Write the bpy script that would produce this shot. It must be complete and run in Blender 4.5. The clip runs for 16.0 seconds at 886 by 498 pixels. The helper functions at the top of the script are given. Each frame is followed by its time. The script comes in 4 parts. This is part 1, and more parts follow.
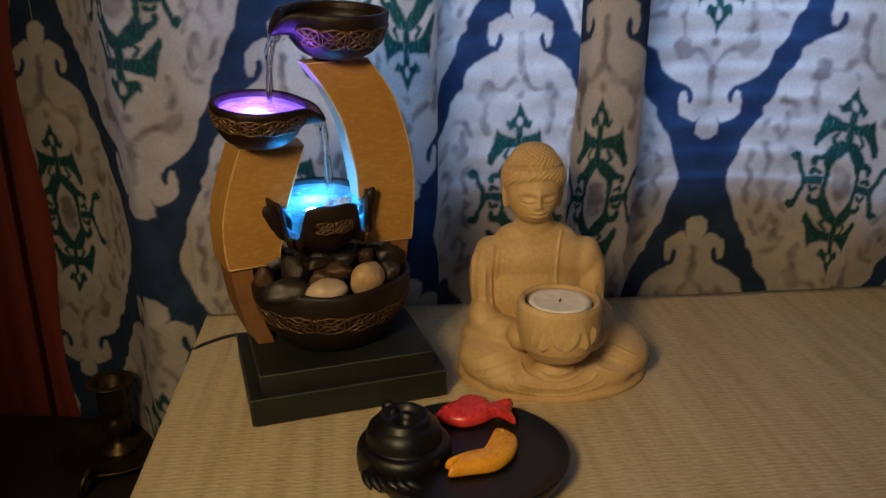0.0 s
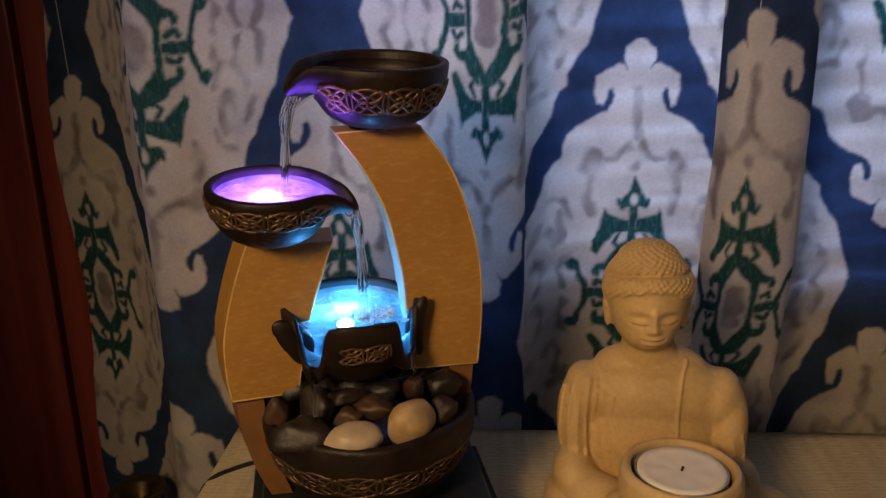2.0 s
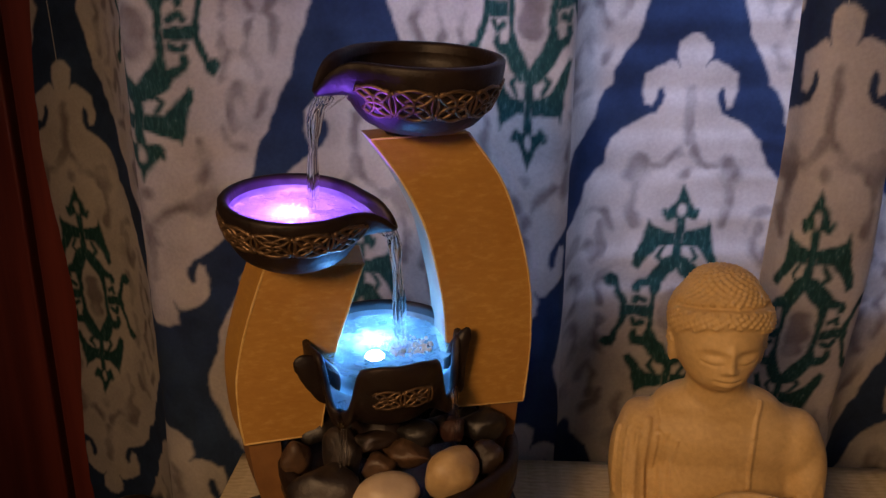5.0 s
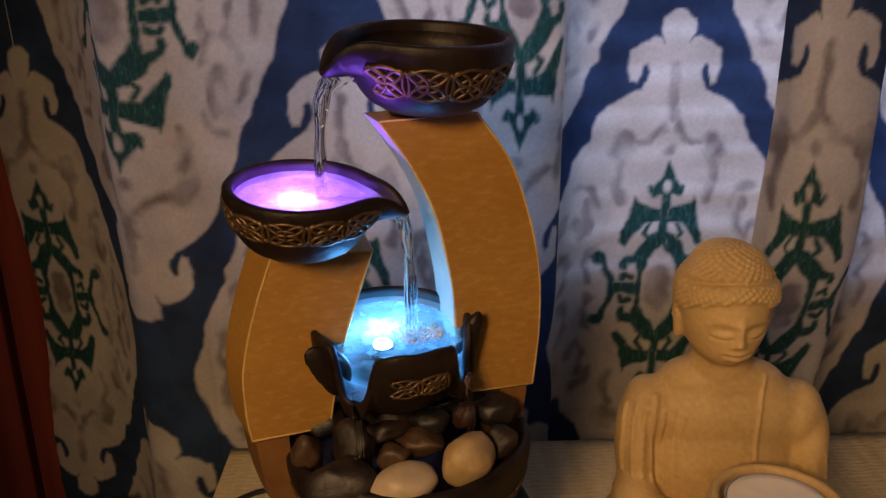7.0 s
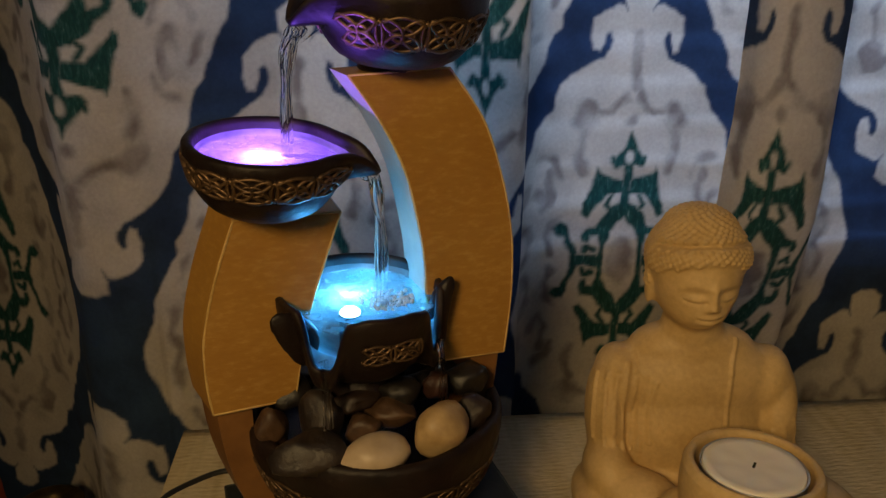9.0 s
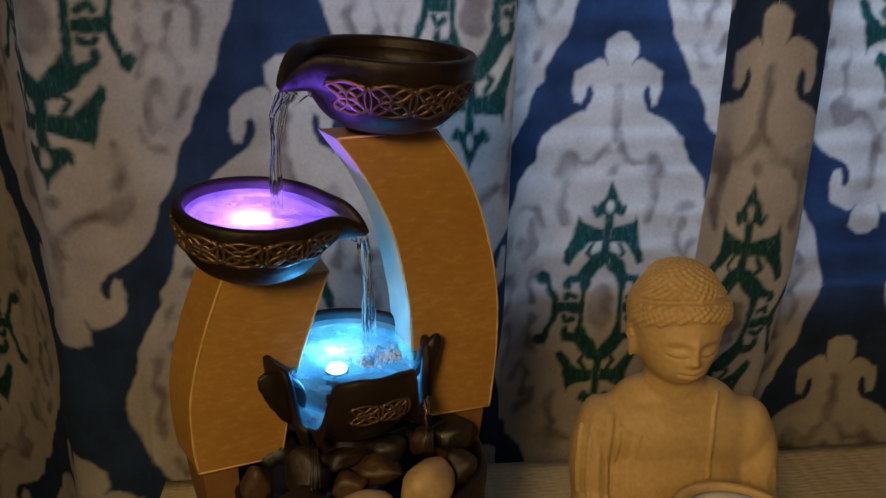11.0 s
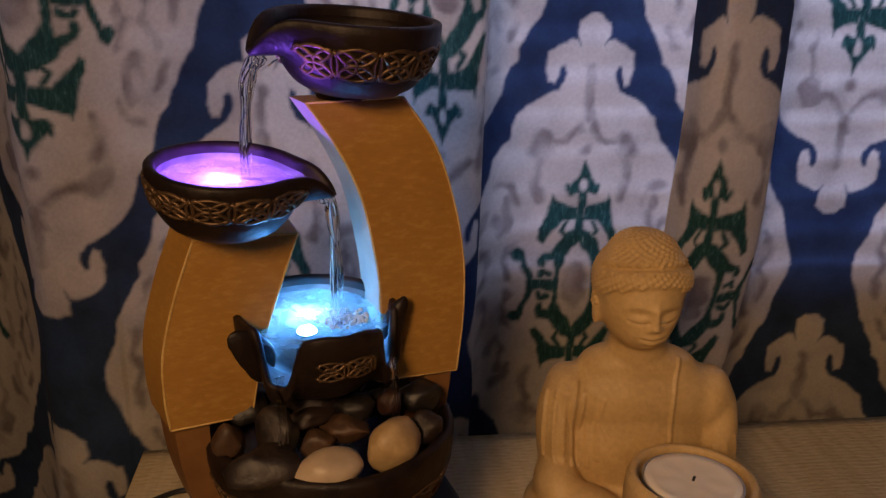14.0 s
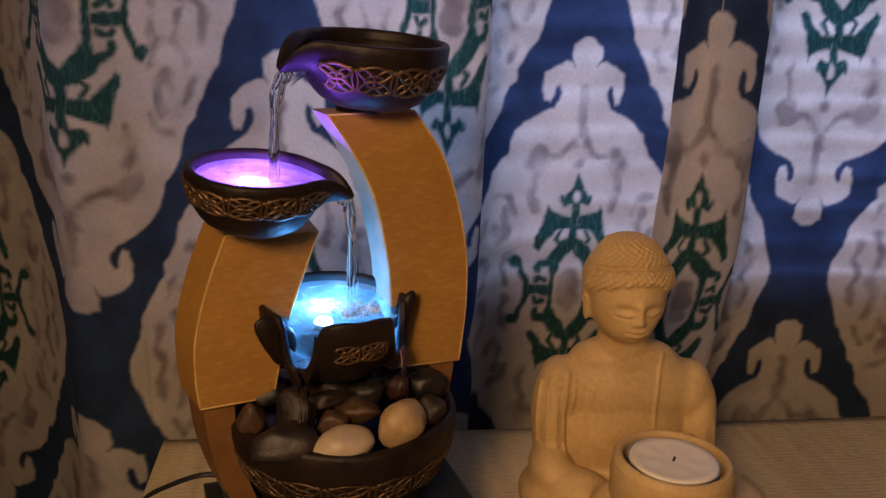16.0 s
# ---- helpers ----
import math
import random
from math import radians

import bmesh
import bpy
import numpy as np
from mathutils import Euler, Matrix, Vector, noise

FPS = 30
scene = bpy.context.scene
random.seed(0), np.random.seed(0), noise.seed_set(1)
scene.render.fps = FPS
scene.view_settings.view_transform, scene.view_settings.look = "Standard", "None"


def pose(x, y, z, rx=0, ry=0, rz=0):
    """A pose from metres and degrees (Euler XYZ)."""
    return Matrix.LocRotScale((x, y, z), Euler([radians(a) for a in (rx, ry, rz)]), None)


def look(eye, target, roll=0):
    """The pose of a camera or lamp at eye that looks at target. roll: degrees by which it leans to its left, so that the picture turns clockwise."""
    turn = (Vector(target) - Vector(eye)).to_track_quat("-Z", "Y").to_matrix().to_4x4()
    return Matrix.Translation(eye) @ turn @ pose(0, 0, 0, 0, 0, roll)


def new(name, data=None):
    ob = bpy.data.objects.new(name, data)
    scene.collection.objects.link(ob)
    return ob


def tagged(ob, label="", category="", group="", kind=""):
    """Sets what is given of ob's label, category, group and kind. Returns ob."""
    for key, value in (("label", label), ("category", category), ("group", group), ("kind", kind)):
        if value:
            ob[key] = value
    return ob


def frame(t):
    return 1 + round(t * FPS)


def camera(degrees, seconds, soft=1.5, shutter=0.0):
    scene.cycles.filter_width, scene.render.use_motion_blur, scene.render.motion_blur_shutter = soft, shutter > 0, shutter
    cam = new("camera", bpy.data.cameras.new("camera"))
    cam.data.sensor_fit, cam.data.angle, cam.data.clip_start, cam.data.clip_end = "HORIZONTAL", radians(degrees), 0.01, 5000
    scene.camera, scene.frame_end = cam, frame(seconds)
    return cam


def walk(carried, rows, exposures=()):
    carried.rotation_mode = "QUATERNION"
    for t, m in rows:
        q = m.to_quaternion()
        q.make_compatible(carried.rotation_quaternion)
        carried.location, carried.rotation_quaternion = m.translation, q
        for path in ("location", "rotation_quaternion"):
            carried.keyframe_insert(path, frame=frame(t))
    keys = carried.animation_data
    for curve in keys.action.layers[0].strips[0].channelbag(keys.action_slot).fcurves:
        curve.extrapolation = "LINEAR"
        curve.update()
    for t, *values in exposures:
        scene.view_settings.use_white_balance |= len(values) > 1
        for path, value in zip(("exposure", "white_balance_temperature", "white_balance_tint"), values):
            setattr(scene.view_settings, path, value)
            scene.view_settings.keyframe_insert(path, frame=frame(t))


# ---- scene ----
cam = camera(57.7, 16.0, soft=1.45)
PATH = [
    (0, (0.084, 0.032, 0.31), (-0.003, 1.914, -0.362), -0.1),
    (0.5, (0.086, 0.076, 0.312), (0.0, 1.954, -0.37), 0.3),
    (1, (0.096, 0.137, 0.297), (-0.101, 2.006, -0.387), -0.4),
    (1.5, (0.104, 0.18, 0.283), (-0.24, 2.036, -0.378), -1.3),
    (2, (0.099, 0.196, 0.302), (-0.285, 2.077, -0.259), -1.0),
    (2.5, (0.095, 0.203, 0.309), (-0.318, 2.082, -0.236), -0.7),
    (3, (0.09, 0.215, 0.312), (-0.333, 2.089, -0.243), 0.1),
    (3.5, (0.083, 0.222, 0.312), (-0.33, 2.1, -0.238), 0.8),
    (4, (0.078, 0.24, 0.303), (-0.334, 2.117, -0.251), 0.5),
    (6.5, (0.033, 0.251, 0.305), (-0.201, 2.128, -0.345), -0.1),
    (7, (0.03, 0.252, 0.302), (-0.185, 2.135, -0.335), -0.4),
    (7.5, (0.024, 0.258, 0.302), (-0.135, 2.14, -0.357), -0.2),
    (8, (0.02, 0.256, 0.299), (-0.097, 2.136, -0.374), 0.3),
    (10.3, (0.011, 0.266, 0.275), (-0.022, 2.162, -0.36), 0.8),
    (10.5, (0.01, 0.264, 0.285), (-0.017, 2.162, -0.346), 0.9),
    (11, (0.013, 0.259, 0.299), (-0.008, 2.171, -0.288), 1.2),
    (11.5, (0.022, 0.259, 0.303), (-0.001, 2.173, -0.275), 1.2),
    (12, (0.029, 0.251, 0.304), (0.011, 2.167, -0.271), 1.1),
    (12.5, (0.027, 0.254, 0.297), (0.011, 2.167, -0.286), 0.8),
    (13, (0.027, 0.25, 0.29), (0.013, 2.163, -0.294), 0.8),
    (13.5, (0.023, 0.248, 0.29), (0.011, 2.16, -0.297), 0.9),
    (14, (0.025, 0.245, 0.288), (0.023, 2.155, -0.303), 1.7),
    (14.5, (0.024, 0.243, 0.277), (0.025, 2.159, -0.296), 2.4),
    (15, (0.028, 0.225, 0.276), (0.03, 2.145, -0.285), 2.4),
    (15.5, (0.021, 0.218, 0.285), (0.029, 2.137, -0.276), 2.4),
    (16, (0.021, 0.204, 0.289), (0.026, 2.129, -0.253), 2.3),
]
walk(cam, [(t, look(eye, target, roll)) for t, eye, target, roll in PATH],
     [(0, 0.03, 6000, 0), (2, -0.05, 6500, 10), (4, -0.4, 7100, 24), (6.5, -0.02, 7200, 22), (8, -0.43, 7100, 0), (10.5, -0.45, 6800, -3), (11.8, -0.42, 6900, 0), (12.5, -0.42, 7300, 12), (13.5, -0.4, 7200, 24), (15, -0.32, 7000, 24), (16, -0.1, 6900, 22)])

# ---- world and lights ----
world = bpy.data.worlds.new("world")
scene.world = world
world.use_nodes = True
world.node_tree.nodes["Background"].inputs[0].default_value = (0.30, 0.36, 0.5, 1)
world.node_tree.nodes["Background"].inputs[1].default_value = 0.02


def lamp(name, kind, m, power, color, size=0.1, size_y=None):
    data = bpy.data.lights.new(name, kind)
    data.energy, data.color = power, color
    if kind == "AREA":
        data.size = size
        if size_y:
            data.shape, data.size_y = "RECTANGLE", size_y
    elif kind == "SPOT":
        data.shadow_soft_size, data.spot_size, data.spot_blend = size, radians(68), 0.95
    else:
        data.shadow_soft_size = size
    ob = new(name, data)
    ob.matrix_world = m
    return ob


ROOM_LAMP, WINDOW_LIGHT, BAND_LIGHT, LED_MID, LED_LOW = 23.0, 15.5, 70.0, 0.42, 0.20
# unseen warm room light; its spot cone is added to dim the lower left
lamp("warm_room_spot", "SPOT", look((-0.20, -0.20, 0.58), (0.09, 0.64, 0.15)), ROOM_LAMP, (1.0, 0.66, 0.33), 0.11)
lamp("window_light", "AREA", look((0.2, 1.04, 0.42), (0.2, 0.5, 0.38)), WINDOW_LIGHT, (0.33, 0.49, 1.0), 1.0, 0.6)
# second lamp added outside, unseen, to strengthen the slat bands on the curtain
lamp("slat_band_light", "AREA", look((0.3, 2.3, 0.62), (0.3, 0.8, 0.32)), BAND_LIGHT, (0.34, 0.50, 1.0), 0.5, 0.42)
scene.view_settings.exposure = 0.0

# ---- materials ----


class Mat:
    """A node material built step by step."""

    def __init__(self, name, color=(0.5, 0.5, 0.5), rough=0.5, metal=0.0):
        self.m = bpy.data.materials.new(name)
        self.m.use_nodes = True
        self.t = self.m.node_tree
        self.b = self.t.nodes["Principled BSDF"]
        self.out = self.t.nodes["Material Output"]
        self.b.inputs["Base Color"].default_value = (*color, 1)
        self.b.inputs["Roughness"].default_value = rough
        self.b.inputs["Metallic"].default_value = metal

    def node(self, kind, **values):
        n = self.t.nodes.new(kind)
        for k, v in values.items():
            n.inputs[k.replace("_", " ")].default_value = v
        return n

    def link(self, a, b):
        self.t.links.new(a, b)

    def coords(self, scale=(1, 1, 1), turn=0.0):
        c = self.t.nodes.new("ShaderNodeTexCoord")
        m = self.t.nodes.new("ShaderNodeMapping")
        m.inputs["Scale"].default_value = scale
        m.inputs["Rotation"].default_value = (0, 0, turn)
        self.link(c.outputs["Object"], m.inputs["Vector"])
        return m.outputs["Vector"]

    def noise(self, scale, detail=4.0, vec=None, rough=0.55):
        n = self.node("ShaderNodeTexNoise", Scale=scale, Detail=detail, Roughness=rough)
        self.link(vec if vec else self.coords(), n.inputs["Vector"])
        return n.outputs["Fac"]

    def ramp(self, fac, stops):
        r = self.t.nodes.new("ShaderNodeValToRGB")
        while len(r.color_ramp.elements) < len(stops):
            r.color_ramp.elements.new(0.5)
        for e, (p, c) in zip(r.color_ramp.elements, stops):
            e.position, e.color = p, (*c, 1)
        self.link(fac, r.inputs["Fac"])
        return r.outputs["Color"]

    def mix(self, fac, a, b, mode="MIX"):
        n = self.t.nodes.new("ShaderNodeMix")
        n.data_type, n.blend_type = "RGBA", mode
        for s, v in ((0, fac), (6, a), (7, b)):
            if isinstance(v, bpy.types.NodeSocket):
                self.link(v, n.inputs[s])
            else:
                n.inputs[s].default_value = v if s == 0 else (*v, 1)
        return n.outputs[2]

    def base(self, socket):
        self.link(socket, self.b.inputs["Base Color"])
        return self

    def bump(self, height, strength=0.3, distance=0.001):
        n = self.node("ShaderNodeBump", Strength=strength, Distance=distance)
        self.link(height, n.inputs["Height"])
        self.link(n.outputs["Normal"], self.b.inputs["Normal"])
        return self

    def rough(self, fac, lo, hi):
        n = self.node("ShaderNodeMapRange")
        n.inputs["To Min"].default_value, n.inputs["To Max"].default_value = lo, hi
        self.link(fac, n.inputs["Value"])
        self.link(n.outputs["Result"], self.b.inputs["Roughness"])
        return self


def two_scale(name, dark, light, fine, coarse, rough=(0.5, 0.7), bump=0.25, dist=0.0006, metal=0.0):
    m = Mat(name, light, rough[0], metal)
    a = m.noise(coarse, 3)
    f = m.noise(fine, 6)
    c = m.ramp(a, [(0.32, dark), (0.68, light)])
    m.base(m.mix(0.35, c, m.ramp(f, [(0.3, dark), (0.7, light)])))
    m.rough(f, *rough)
    m.bump(f, bump, dist)
    return m


def curtain_material():
    m = Mat("printed_curtain_cotton", (0.5, 0.5, 0.5), 0.9)
    att = m.t.nodes.new("ShaderNodeAttribute")
    att.attribute_name = "print"
    sep = m.t.nodes.new("ShaderNodeSeparateColor")
    m.link(att.outputs["Color"], sep.inputs["Color"])
    wash = m.noise(28, 4)
    fine = m.noise(420, 3)
    streak = m.noise(1.0, 4, m.coords((420, 420, 150)))
    blue = m.ramp(wash, [(0.3, (0.013, 0.028, 0.064)), (0.7, (0.026, 0.056, 0.118))])
    white = m.ramp(wash, [(0.3, (0.48, 0.43, 0.36)), (0.7, (0.63, 0.57, 0.48))])
    green = m.ramp(streak, [(0.30, (0.006, 0.044, 0.042)), (0.52, (0.010, 0.066, 0.060)), (0.66, (0.03, 0.105, 0.092)), (0.8, (0.16, 0.24, 0.20))])
    brown = m.ramp(wash, [(0.3, (0.15, 0.12, 0.11)), (0.7, (0.23, 0.195, 0.18))])
    c = m.mix(sep.outputs["Red"], blue, white)
    sm = m.t.nodes.new("ShaderNodeMath")
    sm.operation = "MULTIPLY"
    sm.inputs[1].default_value = 0.85
    m.link(sep.outputs["Blue"], sm.inputs[0])
    c = m.mix(sm.outputs[0], c, brown)
    c = m.mix(sep.outputs["Green"], c, green)
    c = m.mix(0.06, c, m.ramp(fine, [(0.35, (0.0, 0.0, 0.0)), (0.65, (1.0, 1.0, 1.0))]), "OVERLAY")
    m.base(c)
    m.bump(m.noise(900, 2), 0.25, 0.0003)
    tr = m.t.nodes.new("ShaderNodeBsdfTranslucent")
    m.link(c, tr.inputs["Color"])
    mx = m.t.nodes.new("ShaderNodeMixShader")
    mx.inputs[0].default_value = 0.38
    m.link(m.b.outputs[0], mx.inputs[1])
    m.link(tr.outputs[0], mx.inputs[2])
    m.link(mx.outputs[0], m.out.inputs["Surface"])
    return m.m


def straw_material():
    m = Mat("ribbed_straw_cloth", (0.5, 0.4, 0.22), 0.75)
    v = m.coords((1, 1, 1))
    w = m.t.nodes.new("ShaderNodeTexWave")
    w.wave_type, w.bands_direction = "BANDS", "Y"
    w.inputs["Scale"].default_value, w.inputs["Distortion"].default_value = 78.0, 2.6
    w.inputs["Detail"].default_value, w.inputs["Detail Scale"].default_value = 2.0, 1.5
    m.link(v, w.inputs["Vector"])
    slub = m.noise(1.0, 3, m.coords((130, 430, 1)))
    column = m.noise(1.0, 2, m.coords((85, 4, 1)))
    big = m.noise(7, 3)
    ribs = m.ramp(w.outputs["Fac"], [(0.15, (0.36, 0.27, 0.135)), (0.6, (0.66, 0.54, 0.30))])
    c = m.mix(0.68, ribs, m.ramp(slub, [(0.35, (0.38, 0.28, 0.14)), (0.66, (0.68, 0.56, 0.36))]))
    c = m.mix(0.22, c, m.ramp(big, [(0.3, (0.42, 0.32, 0.17)), (0.7, (0.62, 0.52, 0.33))]))
    c = m.mix(0.34, c, m.ramp(column, [(0.35, (0.40, 0.30, 0.15)), (0.62, (0.72, 0.60, 0.38))]))
    m.base(c)
    m.bump(m.mix(0.7, w.outputs["Color"], m.ramp(slub, [(0.3, (0, 0, 0)), (0.7, (1, 1, 1))])), 0.5, 0.0008)
    return m.m


def pillar_material():
    m = Mat("ochre_painted_resin", (0.4, 0.2, 0.04), 0.45)
    grain = m.noise(1.0, 6, m.coords((190, 190, 480)))
    big = m.noise(22, 3)
    c = m.ramp(grain, [(0.28, (0.32, 0.155, 0.028)), (0.52, (0.37, 0.19, 0.038)), (0.74, (0.48, 0.28, 0.075))])
    c = m.mix(0.35, c, m.ramp(big, [(0.3, (0.30, 0.13, 0.025)), (0.7, (0.43, 0.23, 0.055))]))
    m.base(c).rough(grain, 0.38, 0.6).bump(grain, 0.35, 0.0005)
    return m.m


def bowl_material(name="dark_brown_resin"):
    m = Mat(name, (0.03, 0.016, 0.012), 0.4)
    n = m.noise(90, 6)
    b = m.noise(14, 3)
    c = m.ramp(n, [(0.3, (0.006, 0.004, 0.0035)), (0.7, (0.022, 0.012, 0.009))])
    c = m.mix(0.4, c, m.ramp(b, [(0.3, (0.006, 0.004, 0.004)), (0.7, (0.020, 0.010, 0.008))]))
    m.base(c).rough(n, 0.34, 0.65).bump(n, 0.8, 0.0012)
    m.b.inputs["Specular IOR Level"].default_value = 0.3
    return m.m


def water_material(name, rough=0.02, churned=0.0):
    """Clear water; churned is the share of light that its bubbles scatter."""
    m = Mat(name)
    clear = m.node("ShaderNodeBsdfTransparent")
    milk = m.node("ShaderNodeBsdfTranslucent", Color=(0.9, 0.93, 0.95, 1))
    veil = m.t.nodes.new("ShaderNodeMixShader")
    cloud = m.node("ShaderNodeMapRange", From_Min=0.35, From_Max=0.65, To_Min=churned * 0.5, To_Max=churned * 1.4)
    m.link(m.noise(130, 3), cloud.inputs["Value"])
    m.link(cloud.outputs["Result"], veil.inputs[0])
    m.link(clear.outputs[0], veil.inputs[1])
    m.link(milk.outputs[0], veil.inputs[2])
    tr = veil
    gl = m.node("ShaderNodeBsdfGlossy", Roughness=rough)
    fr = m.node("ShaderNodeFresnel", IOR=1.33)
    rip = m.noise(70, 3)
    bp = m.node("ShaderNodeBump", Strength=0.18, Distance=0.0008)
    m.link(rip, bp.inputs["Height"])
    m.link(bp.outputs["Normal"], gl.inputs["Normal"])
    m.link(bp.outputs["Normal"], fr.inputs["Normal"])
    mx = m.t.nodes.new("ShaderNodeMixShader")
    m.link(fr.outputs[0], mx.inputs[0])
    m.link(tr.outputs[0], mx.inputs[1])
    m.link(gl.outputs[0], mx.inputs[2])
    m.link(mx.outputs[0], m.out.inputs["Surface"])
    return m.m


def glow_material(name, color, strength):
    m = Mat(name, (0.8, 0.8, 0.8), 0.2)
    m.b.inputs["Emission Color"].default_value = (*color, 1)
    m.b.inputs["Emission Strength"].default_value = strength
    return m.m


def stream_material():
    m = Mat("falling_water", (1, 1, 1), 0.03)
    m.b.inputs["Transmission Weight"].default_value = 1.0
    m.b.inputs["IOR"].default_value = 1.2
    m.bump(m.noise(1.0, 2, m.coords((260, 260, 60))), 0.5, 0.001)
    return m.m


CLOTH = curtain_material()
STRAW = straw_material()
PILLAR = pillar_material()
EDGE = two_scale("worn_gold_edge", (0.45, 0.27, 0.07), (0.72, 0.50, 0.20), 700, 60, (0.35, 0.6)).m
BROWN = bowl_material()
LEG = two_scale("brown_painted_resin", (0.13, 0.055, 0.016), (0.22, 0.10, 0.03), 260, 30, (0.4, 0.6)).m
# paler than the pillar ochre, so the LED light looks stronger on it
LIT_FACE = two_scale("pale_led_lit_resin", (0.42, 0.36, 0.28), (0.58, 0.52, 0.42), 220, 40, (0.35, 0.5)).m
INNER = two_scale("pale_glazed_resin", (0.06, 0.06, 0.06), (0.24, 0.24, 0.24), 160, 60, (0.25, 0.45)).m
BRONZE = two_scale("rubbed_bronze_filigree", (0.055, 0.034, 0.022), (0.25, 0.155, 0.085), 600, 60, (0.34, 0.58), 0.3, 0.0003, 0.75).m
SLATE = two_scale("dark_green_slate_resin", (0.004, 0.006, 0.005), (0.012, 0.0155, 0.012), 240, 25, (0.45, 0.7), 0.4).m
SLATE_EDGE = two_scale("rubbed_slate_edge", (0.022, 0.028, 0.022), (0.062, 0.068, 0.052), 500, 50, (0.45, 0.7)).m
WATER = water_material("pool_water")
CHURNED = water_material("churned_pool_water", 0.03, 0.26)
STREAM = stream_material()
BUDDHA = two_scale("sand_coloured_stone", (0.44, 0.285, 0.115), (0.70, 0.49, 0.235), 380, 24, (0.45, 0.7), 0.35, 0.0005).m
WAX = Mat("white_wax", (0.86, 0.80, 0.70), 0.6)
WAX.b.inputs["Subsurface Weight"].default_value = 0.25
WAX.b.inputs["Subsurface Radius"].default_value = (0.004, 0.003, 0.002)
WAX.bump(WAX.noise(120, 3), 0.3, 0.0008)
WAX = WAX.m
ALU = two_scale("candle_cup_aluminium", (0.45, 0.45, 0.45), (0.7, 0.7, 0.7), 300, 40, (0.3, 0.45), 0.1, 0.0002, 0.9).m
WICK = Mat("charred_wick", (0.02, 0.018, 0.016), 0.9).m
BLACK = two_scale("black_glazed_ceramic", (0.0018, 0.0018, 0.002), (0.005, 0.0048, 0.005), 260, 30, (0.32, 0.55), 0.35).m
RED_FISH = two_scale("red_glazed_ceramic", (0.55, 0.025, 0.028), (0.80, 0.060, 0.055), 300, 50, (0.2, 0.35), 0.3).m
ORANGE_FISH = two_scale("orange_glazed_ceramic", (0.76, 0.31, 0.014), (0.94, 0.47, 0.036), 300, 50, (0.2, 0.35), 0.3).m
BRASS = two_scale("tarnished_brass", (0.045, 0.03, 0.013), (0.17, 0.115, 0.048), 200, 30, (0.25, 0.5), 0.2, 0.0003, 0.9).m
REDWOOD = Mat("red_stained_wood", (0.2, 0.03, 0.02), 0.4)
_g = REDWOOD.noise(1.0, 5, REDWOOD.coords((60, 60, 3)))
REDWOOD.base(REDWOOD.ramp(_g, [(0.3, (0.13, 0.021, 0.012)), (0.7, (0.26, 0.050, 0.026))])).bump(_g, 0.2, 0.0005)
REDWOOD = REDWOOD.m
DARKWOOD = two_scale("dark_stained_wood", (0.014, 0.010, 0.008), (0.035, 0.024, 0.018), 200, 12, (0.5, 0.7)).m
PLASTER = two_scale("painted_plaster", (0.50, 0.46, 0.40), (0.60, 0.56, 0.49), 150, 6, (0.8, 0.95)).m
CARPET = two_scale("brown_carpet", (0.08, 0.06, 0.045), (0.14, 0.11, 0.08), 300, 8, (0.9, 1.0), 0.5).m
VINYL = two_scale("white_vinyl_slat", (0.66, 0.66, 0.64), (0.76, 0.76, 0.74), 120, 10, (0.4, 0.6)).m
RUBBER = two_scale("black_rubber", (0.008, 0.008, 0.008), (0.02, 0.02, 0.02), 300, 40, (0.4, 0.6)).m
LINEN = two_scale("grey_white_cloth", (0.35, 0.33, 0.31), (0.52, 0.50, 0.47), 500, 20, (0.85, 0.95), 0.4).m
FOAM = Mat("white_foam", (0.92, 0.95, 0.96), 0.3)
_lit = FOAM.node("ShaderNodeBsdfTranslucent", Color=(0.95, 0.97, 0.98, 1))
_mix = FOAM.t.nodes.new("ShaderNodeMixShader")
_mix.inputs[0].default_value = 0.6
FOAM.link(FOAM.b.outputs[0], _mix.inputs[1])
FOAM.link(_lit.outputs[0], _mix.inputs[2])
FOAM.link(_mix.outputs[0], FOAM.out.inputs["Surface"])
FOAM = FOAM.m
PEBBLE = {
    "white": two_scale("white_pebble", (0.40, 0.30, 0.20), (0.56, 0.44, 0.31), 200, 60, (0.35, 0.5)).m,
    "cream": two_scale("cream_pebble", (0.34, 0.22, 0.10), (0.55, 0.39, 0.20), 260, 70, (0.4, 0.55)).m,
    "grey": two_scale("wet_grey_brown_pebble", (0.008, 0.006, 0.006), (0.036, 0.024, 0.019), 190, 70, (0.3, 0.7), 0.6, 0.0012).m,
    "dark": two_scale("wet_black_pebble", (0.004, 0.004, 0.004), (0.018, 0.014, 0.013), 190, 70, (0.3, 0.65), 0.6, 0.0012).m,
    "brown": two_scale("wet_brown_pebble", (0.010, 0.006, 0.005), (0.030, 0.016, 0.011), 190, 70, (0.35, 0.75), 0.6, 0.0012).m,
    "tan": two_scale("tan_pebble", (0.036, 0.019, 0.011), (0.105, 0.056, 0.030), 190, 70, (0.35, 0.7), 0.6, 0.0012).m,
    "rust": two_scale("wet_rust_red_pebble", (0.020, 0.009, 0.007), (0.060, 0.024, 0.018), 190, 70, (0.35, 0.7), 0.6, 0.0012).m,
}

